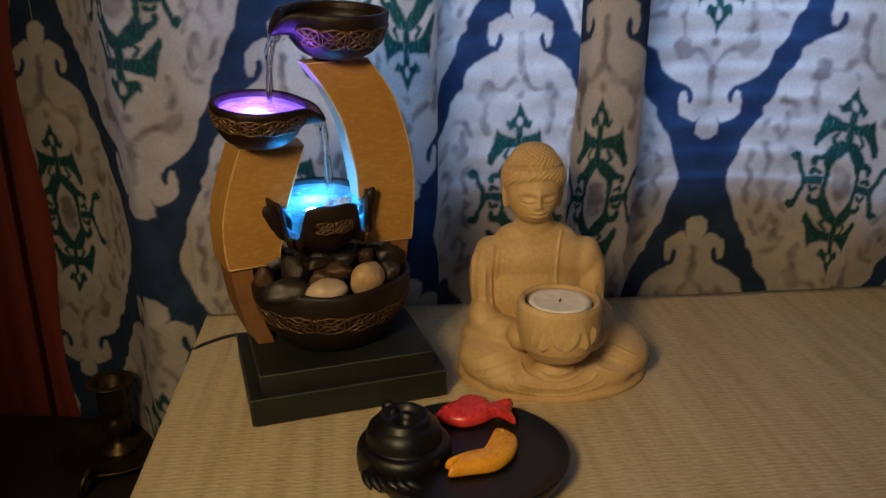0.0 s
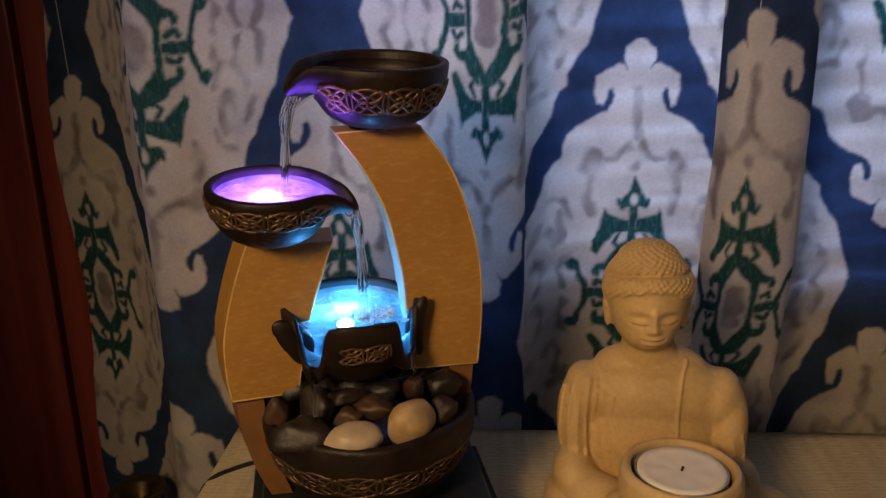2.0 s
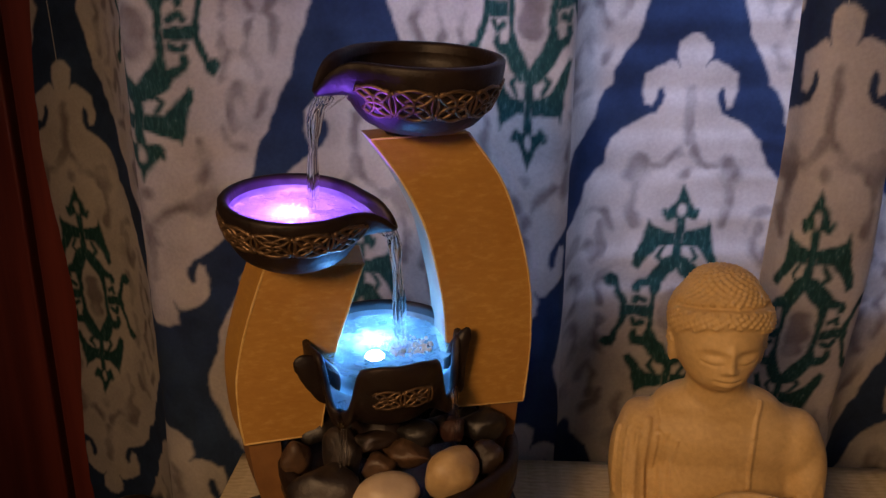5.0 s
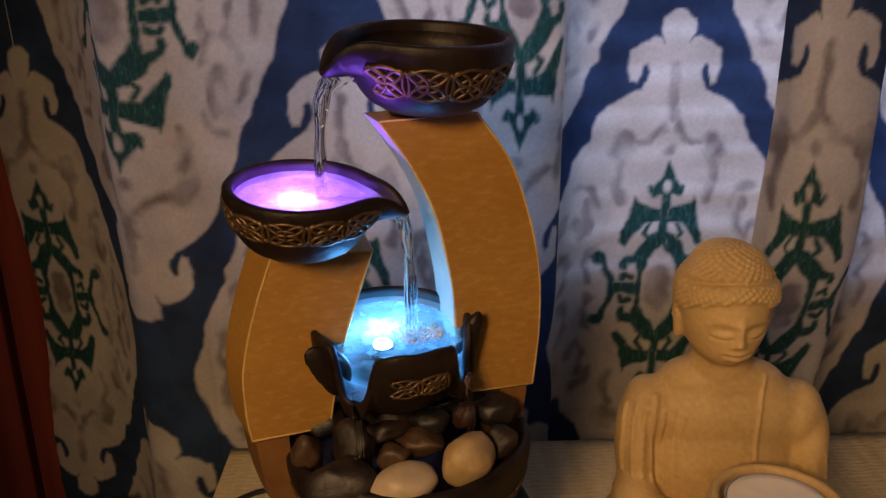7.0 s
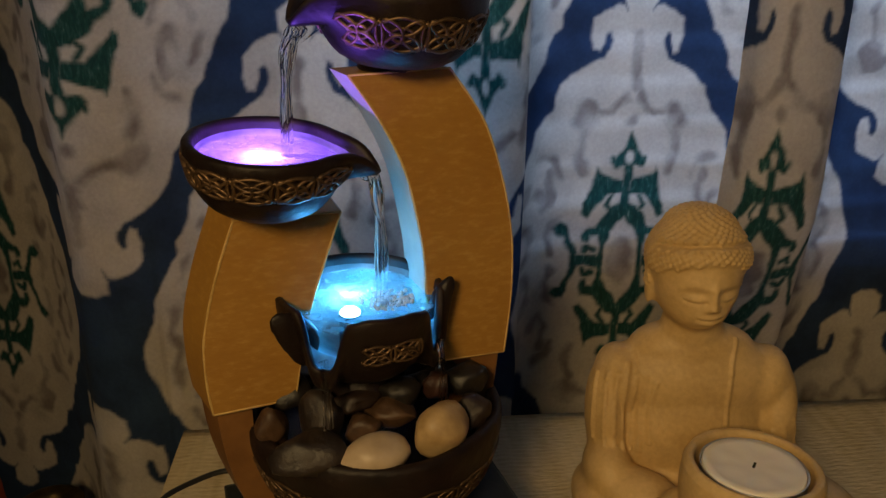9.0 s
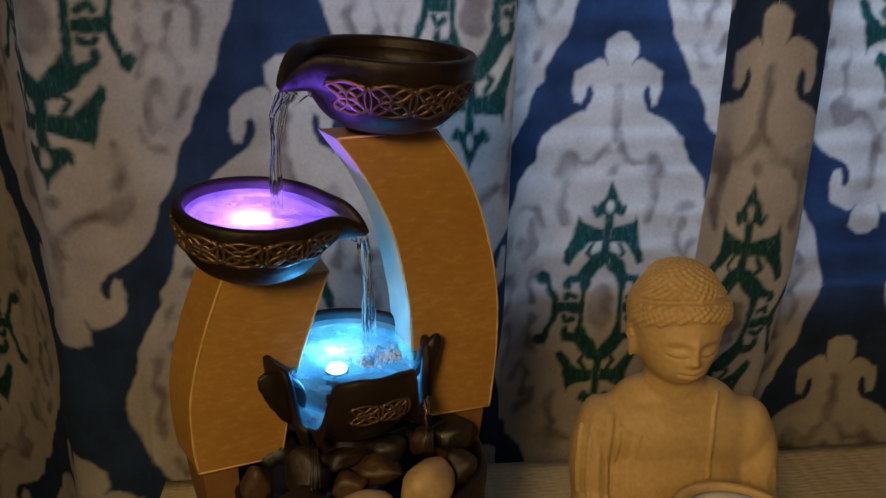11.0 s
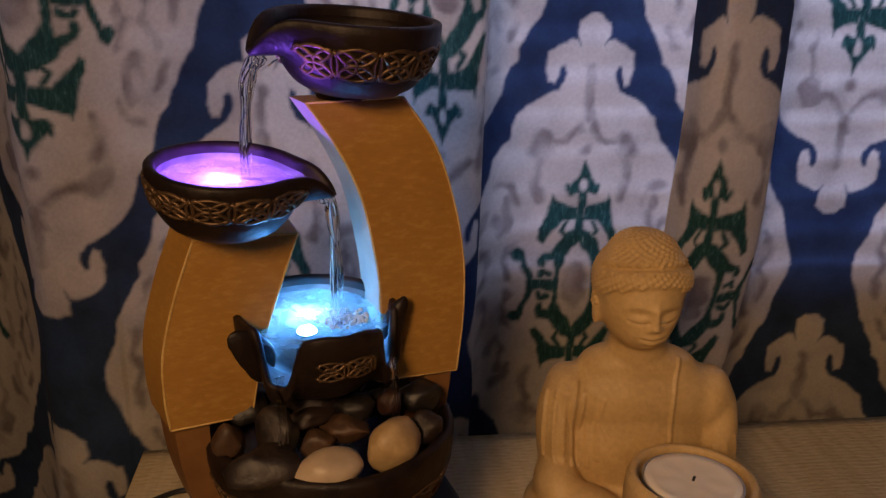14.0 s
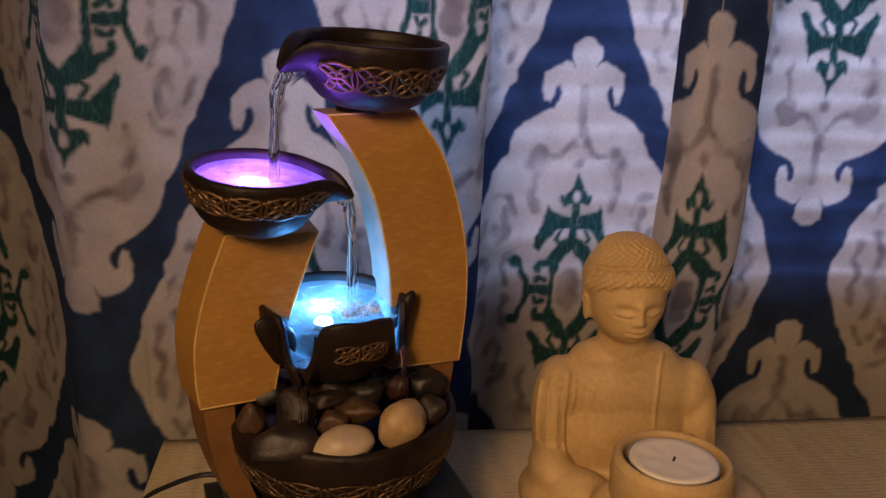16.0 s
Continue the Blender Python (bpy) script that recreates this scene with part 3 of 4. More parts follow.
def pillar(outer, inner, leg_outer, leg_inner, y0, y1, flare_out=0.0, flare_in=0.0):
    """A curved slab; outer and inner run from the top to the lower hem, the leg goes on below, set back a little."""
    o, i = spline(mm(outer), 8), spline(mm(inner), 8)
    ob = part("pillar", extrude_outline(o + i[::-1], y0, y1, 0.0007, [(x + flare_out, z) for x, z in o] + [(x + flare_in, z) for x, z in i[::-1]]), PILLAR, fountain, "curved ochre pillar with worn golden edges", False)
    lo, li = spline(mm(leg_outer), 5), spline(mm(leg_inner), 5)
    part("leg", extrude_outline(lo + li[::-1], y0 + 0.003, y1 - 0.002, 0.0007, [(x + flare_out * 0.8, z) for x, z in lo] + li[::-1]), LEG, ob, "darker tapering lower leg", False)
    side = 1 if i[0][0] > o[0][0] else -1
    # thin skin whose pale colour lifts the LED light on the inner side
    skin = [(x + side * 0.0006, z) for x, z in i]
    part("inner_face", extrude_outline(i + skin[::-1], y0 + 0.0012, y1 - 0.0004, 0.0, [(x + flare_in, z) for x, z in i + skin[::-1]]), LIT_FACE, ob, "inner face coloured paler to bring out the LED light", False)
    bm = bmesh.new()
    for seq in (o, i[::-1], [o[-1], i[-1]], [o[0], i[0]]):
        pts = [(x, y0 + 0.0003, z) for x, z in seq]
        rad = [0.00058 + 0.00028 * noise.noise(Vector((x * 300, z * 300, 1.3))) for x, z in seq]
        tube(pts, rad, bm, 5)
    part("worn_edge", bm, EDGE, ob, "rubbed pale golden edge")
    return ob


pillar([(6, 189), (-3, 164), (-9.5, 138), (-10, 116), (-8.5, 102)], [(50, 189), (43, 169), (36, 148), (31, 126), (27, 104)],
       [(-7.5, 104), (-4.5, 78), (1, 57), (8, 40)], [(8, 104), (9, 78), (14, 57), (20, 40)], 0.049, 0.078, flare_out=-0.0075)
pillar([(98, 247), (114, 224), (124, 196), (129, 171), (130, 150), (129.5, 134), (127.5, 112)], [(55, 245), (68, 226), (79, 203), (85, 178), (88, 158), (89, 132), (88, 112)],
       [(126, 112), (123, 88), (117, 62), (108, 40)], [(112, 112), (110, 88), (106, 62), (100, 40)], 0.050, 0.077, flare_in=-0.002)


def bowl_shape(spout=None, length=0.0, drop=0.0, rim=1.0, wide=0.32):
    """How a bowl's rim is drawn out into a spout at the angle spout (radians)."""
    def f(a, r, z):
        x, y, h = r * math.cos(a), r * math.sin(a), z
        if spout is not None and r > 0:
            d = (a - spout + math.pi) % (2 * math.pi) - math.pi
            up = max(0.0, min(1.0, (z / rim - 0.5) / 0.45))
            w = math.exp(-(d / wide) ** 2) * up
            c = math.exp(-(d / (wide * 0.62)) ** 2) * up
            x, y = x + math.cos(spout) * length * w, y + math.sin(spout) * length * w
            h = h - drop * c
        return x, y, h
    return f


def vessel(r_foot, r_rim, height, wall, shape, seg=96):
    """Outer body and pale inner lining, as two bmeshes."""
    out = [(r_foot * 0.55, 0.0), (r_foot, 0.0), (r_foot * 1.12, 0.0015)]
    for k in range(1, 13):
        t = k / 12
        out.append((r_foot * 1.12 + (r_rim - r_foot * 1.12) * math.sin(t * math.pi / 2) ** 0.85, 0.0015 + (height - 0.0015) * t ** 1.25))
    out += [(r_rim - wall * 0.15, height + 0.0008), (r_rim - wall * 0.5, height + 0.0012), (r_rim - wall * 0.9, height + 0.0006), (r_rim - wall, height - 0.001)]
    body = lathe(out[1:] + [(r_rim - wall - 0.0004, height - 0.0035)], seg, shape=shape)
    body.faces.ensure_lookup_table()
    bmesh.ops.delete(body, geom=[body.faces[-1]], context="FACES_ONLY")
    inn = [(r_rim - wall - 0.0003, height - 0.003)]
    for k in range(1, 11):
        t = k / 10
        inn.append(((r_rim - wall) * math.cos(t * math.pi / 2) ** 0.7 + 0.0005, (height - 0.003) - (height - 0.006) * t ** 0.9))
    lining = lathe(inn, seg, shape=shape)
    lining.faces.ensure_lookup_table()
    bmesh.ops.delete(lining, geom=[lining.faces[-2]], context="FACES_ONLY")
    return body, lining


def filigree(radius_at, z0, z1, count, thick=0.0006, start=0.0, span=2 * math.pi, shape=None):
    """Interlaced petals and rings of fine raised wire round a bowl."""
    b = bmesh.new()
    zc, hz = (z0 + z1) / 2, (z1 - z0) / 2
    step = span / count

    def at(a, z):
        r = radius_at(z) + 0.0002
        return shape(a, r, z) if shape else (r * math.cos(a), r * math.sin(a), z)

    for i in range(count):
        a0 = start + (i + 0.5) * step
        for k in range(4):
            turn = math.pi / 4 + k * math.pi / 2
            ring = []
            for q in range(12):
                t = 2 * math.pi * q / 12
                px, pz = 0.48 + 0.46 * math.cos(t), 0.20 * math.sin(t)
                qx, qz = px * math.cos(turn) - pz * math.sin(turn), px * math.sin(turn) + pz * math.cos(turn)
                ring.append(at(a0 + qx * step * 0.62, zc + qz * hz * 1.25))
            tube(ring, thick, b, 4, True)
        ring = [at(a0 + 0.26 * step * math.cos(2 * math.pi * q / 12), zc + 0.42 * hz * math.sin(2 * math.pi * q / 12)) for q in range(12)]
        tube(ring, thick * 0.9, b, 4, True)
        for s in (-1, 1):
            arc = [at(a0 + step * (-0.5 + q / 8), zc + s * hz * (0.55 + 0.45 * math.sin(math.pi * q / 8))) for q in range(9)]
            tube(arc, thick, b, 4)
        ring = [at(a0 + step * 0.5 + 0.08 * step * math.cos(2 * math.pi * q / 8), zc + 0.8 * hz * math.sin(2 * math.pi * q / 8)) for q in range(8)]
        tube(ring, thick, b, 4, True)
    return b


def outer_radius(r_foot, r_rim, height):
    def f(z):
        t = max(0.0, min(1.0, (z - 0.0015) / (height - 0.0015))) ** (1 / 1.25)
        return r_foot * 1.12 + (r_rim - r_foot * 1.12) * math.sin(t * math.pi / 2) ** 0.85
    return f


def poured_bowl(m, r_foot, r_rim, height, spout, length, drop, level, label, glow, wide=0.32, band=(0.32, 0.66), count=11, lining=INNER):
    shape = bowl_shape(spout, length, drop, height, wide)
    body, inn = vessel(r_foot, r_rim, height, 0.0042, shape)
    bowl = part("bowl", body, BROWN, fountain, label)
    bowl.matrix_basis = m
    part("lining", inn, lining, bowl, "pale glazed inside of the bowl")
    gap = 0.33
    part("filigree_band", filigree(outer_radius(r_foot, r_rim, height), height * band[0], height * band[1], count, 0.00085, spout + gap, 2 * math.pi - 2 * gap, shape), BRONZE, bowl, "raised bronze filigree band")["kind"] = "stuff"
    rr = r_rim - 0.0050

    def pool(a, r, z):
        d = (a - spout + math.pi) % (2 * math.pi) - math.pi
        w = math.exp(-(d / (wide * 0.75)) ** 2) * (r / rr) ** 3
        c = math.exp(-(d / (wide * 0.5)) ** 2) * (r / rr) ** 6
        return (r * math.cos(a) + math.cos(spout) * length * w, r * math.sin(a) + math.sin(spout) * length * w, z - drop * 0.75 * c + 0.00012 * math.sin(r * 900))

    face_up(part("water", sheet([(rr * k / 12, level) for k in range(12, 0, -1)], 64, pool), CHURNED if glow else WATER, bowl, "clear water with small ripples"))
    if glow:
        color, strength, at = glow
        lens = part("led_lens", lathe([(0.0036, 0.0), (0.0036, 0.0010), (0.0024, 0.0024), (0.001, 0.0028)], 20), glow_material("led_glow", color, strength), bowl, "small round glowing light lens")
        lens.location = at
        part("led_stem", lathe([(0.004, 0.003), (0.004, at[2] + 0.0003)], 16), BROWN, bowl, "short dark lamp socket").location = (at[0], at[1], 0)
    return bowl


TOP = Matrix.Translation((0.077, 0.056, 0.2502)) @ pose(0, 0, 0, 6.0, 1.5, 0)
MID = Matrix.Translation((0.0195, 0.047, 0.1950)) @ pose(0, 0, 0, 7.5, 2.0, 0)
poured_bowl(TOP, 0.0200, 0.0360, 0.0300, radians(194), 0.0125, 0.0140, 0.0180, "dark brown resin pouring bowl with bronze filigree", None, lining=BROWN, band=(0.30, 0.74))
poured_bowl(MID, 0.0185, 0.0318, 0.0268, radians(-14), 0.0135, 0.0095, 0.0205, "dark brown resin pouring bowl with bronze filigree", ((0.55, 0.45, 1.0), 30.0, (-0.0015, 0.001, 0.0120)), band=(0.48, 0.86))
for x, z0, z1 in ((0.0225, 0.1885, 0.1975), (0.0765, 0.2455, 0.2530)):
    foot = part("bowl_foot", lathe([(0.0135, z0), (0.0145, z0 + 0.001), (0.0145, z1)], 40), BROWN, fountain, "dark round foot between bowl and pillar")
    foot.location = (x, 0.0635, 0)


def bead(bm, at, r):
    """A small eight-sided ball, added vertex by vertex."""
    rings = [[bm.verts.new((at[0] + r * q * math.cos(k * math.pi / 3), at[1] + r * q * math.sin(k * math.pi / 3), at[2] + r * h)) for k in range(6)] for q, h in ((0.8, -0.6), (1.0, 0.0), (0.8, 0.6))]
    low_pole, high_pole = bm.verts.new((at[0], at[1], at[2] - r)), bm.verts.new((at[0], at[1], at[2] + r))
    for k in range(6):
        j = (k + 1) % 6
        bm.faces.new((low_pole, rings[0][j], rings[0][k]))
        bm.faces.new((rings[2][k], rings[2][j], high_pole))
        for p, q in zip(rings, rings[1:]):
            bm.faces.new((p[k], p[j], q[j], q[k]))


# lowest lit bowl, its lip broken into pieces by two notches
LOW = Matrix.Translation((0.058, 0.055, 0.115)) @ pose(0, 0, 0, 3, 0, 0)
NOTCH = (radians(-128), radians(-38))


def notched(a, r, z):
    h = z
    for n in NOTCH:
        d = (a - n + math.pi) % (2 * math.pi) - math.pi
        h -= 0.024 * math.exp(-(d / 0.23) ** 4) * max(0, min(1, (z - 0.008) / 0.022))
    d = (a - radians(-84) + math.pi) % (2 * math.pi) - math.pi
    bulge = 0.005 * math.exp(-(d / 0.5) ** 4) * max(0, min(1, z / 0.03))
    h += 0.003 * math.exp(-(d / 0.35) ** 4) * max(0, min(1, (z - 0.02) / 0.02)) * (1 - 0.2 * math.cos(d * 9))
    return (r + bulge) * math.cos(a), (r + bulge) * math.sin(a), h


body, inn = vessel(0.019, 0.0375, 0.038, 0.0035, notched, 144)
low = part("bowl", body, BROWN, fountain, "dark brown broken-lipped bowl lit from inside")
low.matrix_basis = LOW
part("lining", inn, INNER, low, "pale glazed inside of the bowl")
part("foot", lathe([(0.015, -0.024), (0.016, -0.022), (0.016, 0.001)], 40), BROWN, low, "short dark foot hidden among the pebbles")
part("filigree_plate", filigree(lambda z: 0.0366 + 0.0049, 0.0215, 0.0300, 2, 0.00062, radians(-102), radians(36)), BRONZE, low, "small raised bronze ornament")["kind"] = "stuff"
face_up(part("water", sheet([(0.0335 * k / 14, 0.0315) for k in range(14, 0, -1)], 72, lambda a, r, z: (r * math.cos(a), r * math.sin(a), z + 0.0003 * math.sin(3 * a + r * 500))), CHURNED, low, "clear water churned by the falling stream"))
lens = part("led_lens", lathe([(0.0046, 0.0), (0.0046, 0.0010), (0.0034, 0.0022), (0.0010, 0.0028)], 24), glow_material("led_glow_cyan", (0.45, 0.82, 1.0), 45.0), low, "small round glowing light lens")
lens.location = (-0.003, 0.006, 0.0220)
part("led_stem", lathe([(0.0052, 0.005), (0.0052, 0.0223)], 16), BROWN, low, "short dark lamp socket").location = (-0.003, 0.006, 0)
bm = bmesh.new()
rng = random.Random(4)
for _ in range(260):
    a, r = rng.uniform(0, 6.28), 0.013 * rng.random() ** 0.5
    bead(bm, (0.011 + r * math.cos(a), -0.006 + 0.7 * r * math.sin(a), 0.0313 + rng.uniform(0, 0.0028)), 0.0003 + 0.0009 * rng.random() ** 3)
part("foam", bm, FOAM, low, "splashing bubbles where the stream falls")["kind"] = "stuff"
# curled lip pieces that stand beside the notches
for side, at, turn in ((-1, (0.0285, 0.038, 0.139), (12, -30, 10)), (1, (0.0915, 0.044, 0.139), (8, 6, -10))):
    bm = bmesh.new()
    ball(bm, (0, 0, 0), (0.0055 if side > 0 else 0.008, 0.0036, 0.0185 if side > 0 else 0.0165), u=20, v=16)
    for v in bm.verts:
        k = v.co.z / 0.0185
        v.co.x += side * 0.004 * k * k + 0.0006 * noise.noise(v.co * 300)
        v.co.y += 0.002 * k * k + 0.0006 * noise.noise(v.co * 260)
    lip = part("lip_piece", bm, BROWN, fountain, "curled dark brown broken lip piece")
    lip.matrix_basis = Matrix.Translation(at) @ pose(0, 0, 0, *turn)

# streams of water
def stream(points, radii, seed):
    bm = bmesh.new()
    pts = spline(points, 10)
    rad = [r[0] for r in spline([(r, 0) for r in radii], 10)]
    rng2 = random.Random(seed)
    for off in ((0, 0, 0), (0.0014, 0.0004, 0), (-0.0011, -0.0006, 0)):
        q = [(p[0] + off[0] * (1 + 0.4 * math.sin(i * 0.16 + seed)), p[1] + off[1], p[2]) for i, p in enumerate(pts)]
        rr = [r * (0.66 + 0.14 * math.sin(i * 0.45 + rng2.random())) for i, r in enumerate(rad)]
        tube(q, rr, bm, 8)
    return bm


part("water_stream", stream(mm([(36, 50, 264), (32, 48, 259), (30, 47, 248), (29, 46, 232), (28.5, 45, 211)]), [0.0028, 0.0033, 0.0027, 0.0021, 0.0016], 1), STREAM, fountain, "thin falling stream of clear water")
part("water_stream", stream(mm([(59, 39, 208), (62, 38, 204), (63.5, 38, 192), (64.5, 39, 172), (65, 41, 147)]), [0.0030, 0.0034, 0.0027, 0.0022, 0.0019], 2), STREAM, fountain, "thin falling stream of clear water")
for x, y, z in ((0.0365, 0.024, 0.128), (0.089, 0.029, 0.128)):
    part("water_stream", stream([(x, y + 0.005, z + 0.003), (x - 0.0005, y, z - 0.002), (x, y - 0.001, z - 0.012), (x, y - 0.001, z - 0.026)], [0.0012, 0.0014, 0.0009, 0.0008], 3), STREAM, fountain, "thin falling stream of clear water")

# big basin
MAIN = Matrix.Translation((0.066, 0.060, 0.0396))
prof = [(0.036, 0.0), (0.039, 0.001), (0.043, 0.005), (0.050, 0.014), (0.0555, 0.024), (0.059, 0.035), (0.0605, 0.044), (0.0605, 0.050), (0.0592, 0.0525), (0.0565, 0.0528), (0.0545, 0.051), (0.0535, 0.046),
        (0.050, 0.030), (0.040, 0.016), (0.02, 0.010), (0.004, 0.0095)]
basin = part("basin", lathe(prof, 112, shape=lambda a, r, z: (r * math.cos(a), r * math.sin(a), z + 0.0007 * math.sin(a * 5) * (z > 0.04))), BROWN, fountain, "wide dark brown resin basin with bronze filigree")
basin.matrix_basis = MAIN


def basin_radius(z):
    return float(np.interp(z, [p[1] for p in prof[:8]], [p[0] for p in prof[:8]]))


part("filigree_band", filigree(basin_radius, 0.0225, 0.0365, 16, 0.00062), BRONZE, basin, "raised bronze filigree band")["kind"] = "stuff"
face_up(part("water", sheet([(0.0535 * k / 8, 0.0385) for k in range(8, 0, -1)], 48), WATER, basin, "shallow clear water"))

# real lamps in the bowls
for name, m, power, color in (("middle_bowl_light", FX @ MID @ pose(-0.0015, 0.001, 0.0168), LED_MID, (0.22, 0.08, 1.0)), ("lower_bowl_light", FX @ LOW @ pose(-0.003, 0.005, 0.0272), LED_LOW, (0.03, 0.34, 1.0))):
    lamp(name, "POINT", m, power, color, 0.003)

# pebbles in the basin
def pebble(at, size, turn, kind, seed, label, rough=0.17):
    bm = bmesh.new()
    bmesh.ops.create_icosphere(bm, subdivisions=3, radius=1.0)
    rough = 0.10 if kind in ("white", "cream") else rough * 1.5
    off = Vector((seed * 3.1, seed * 1.7, seed * 0.9))
    for v in bm.verts:
        n = v.co.normalized()
        v.co = n * (1 + rough * noise.noise(n * 1.3 + off) * 1.6 + rough * 0.4 * noise.noise(n * 3.1 + off))
        v.co = Vector((v.co.x * size[0], v.co.y * size[1], v.co.z * size[2]))
    if rough > 0.1:  # broken faces on the darker stones
        rng3 = random.Random(seed * 7)
        for _ in range(5):
            n = Vector((rng3.uniform(-1, 1), rng3.uniform(-1, 1), rng3.uniform(-0.6, 1))).normalized()
            reach = max(v.co.dot(n) for v in bm.verts) * rng3.uniform(0.64, 0.82)
            for v in bm.verts:
                d = v.co.dot(n) - reach
                if d > 0:
                    v.co -= n * d * 0.88
    ob = solid("pebble", bm, PEBBLE[kind], FX @ Matrix.Translation(at) @ pose(0, 0, 0, *turn), label, "pebble")
    return tagged(ob, group="pebbles in the fountain basin")


for i, (x, y, z, a, b, c, rz, rx, kind, label) in enumerate([
        (54.5, 13, 92.5, 15.5, 10, 8.5, 2, 8, "white", "smooth white pebble lying in the fountain basin"),
        (85, 17, 97, 13.5, 11, 12.5, 30, 15, "cream", "rounded cream pebble leaning in the fountain basin"),
        (27, 21, 93, 16, 12, 9.5, -25, 14, "grey", "wet dark grey-brown pebble in the fountain basin"),
        (37, 40, 98, 11, 10, 13, 10, -12, "grey", "wet dark grey-brown pebble standing on end"),
        (15, 44, 95, 8, 7, 11, 20, 0, "tan", "tan pebble at the edge of the basin"),
        (66, 32, 100, 12.5, 8, 6.5, -22, 20, "tan", "angular tan pebble wedged in the basin"),
        (53, 29, 96, 8, 7, 7, 15, 0, "tan", "small tan pebble wedged in the basin"),
        (26, 56, 104, 10, 9, 9, 0, 0, "dark", "wet black pebble at the back of the basin"),
        (104, 46, 104, 11, 9, 8, -15, 5, "dark", "wet black pebble at the back of the basin"),
        (91, 40, 105, 7.5, 6.5, 8, 10, 20, "rust", "wet rust-red pebble under the water stream"),
        (103, 29, 95, 8, 8, 9, 40, 0, "brown", "wet brown pebble at the edge of the basin"),
        (73, 40, 105, 10, 8, 7, -10, 0, "dark", "wet black pebble in the middle of the basin"),
        (53, 40, 104, 13, 7, 4.5, 8, -8, "brown", "flat wet brown pebble under the bowl"),
        (85, 52, 100, 9, 8, 8, 0, 0, "dark", "wet black pebble under the bowl"),
        (45, 60, 98, 11, 9, 8, 30, 0, "dark", "wet black pebble under the bowl"),
        (68, 62, 98, 12, 10, 8, 0, 0, "dark", "wet black pebble under the bowl"),
        (66, 86, 96, 12, 10, 8, 0, 0, "grey", "wet dark grey-brown pebble behind the bowl"),
        (96, 72, 97, 10, 9, 8, 0, 0, "grey", "wet dark grey-brown pebble behind the bowl"),
        (36, 76, 97, 10, 9, 8, 0, 0, "dark", "wet black pebble behind the bowl"),
        (101, 56, 99, 8, 7, 7, 0, 0, "dark", "wet black pebble at the back of the basin")]):
    pebble((x / 1000, y / 1000, z / 1000), (a / 1000, b / 1000, c / 1000), (rx, 0, rz), kind, i + 1, label)

# power cable
bm = tube(spline([(-0.075, 0.640, 0.010), (-0.10, 0.660, 0.004), (-0.126, 0.662, 0.0024), (-0.144, 0.648, 0.0022), (-0.1545, 0.634, 0.0008), (-0.1578, 0.624, -0.010), (-0.1575, 0.612, -0.05), (-0.17, 0.60, -0.25), (-0.18, 0.64, -0.5), (-0.2, 0.70, -0.715)], 8), 0.0019, sides=10)
solid("power_cable", bm, RUBBER, Matrix(), "black power cable hanging over the table edge", "cable")

# ---- seated statue with a candle bowl ----
STATUE = Matrix.Translation((0.1325, 0.606, 0.0)) @ pose(0, 0, 0, 0, 0, 2)


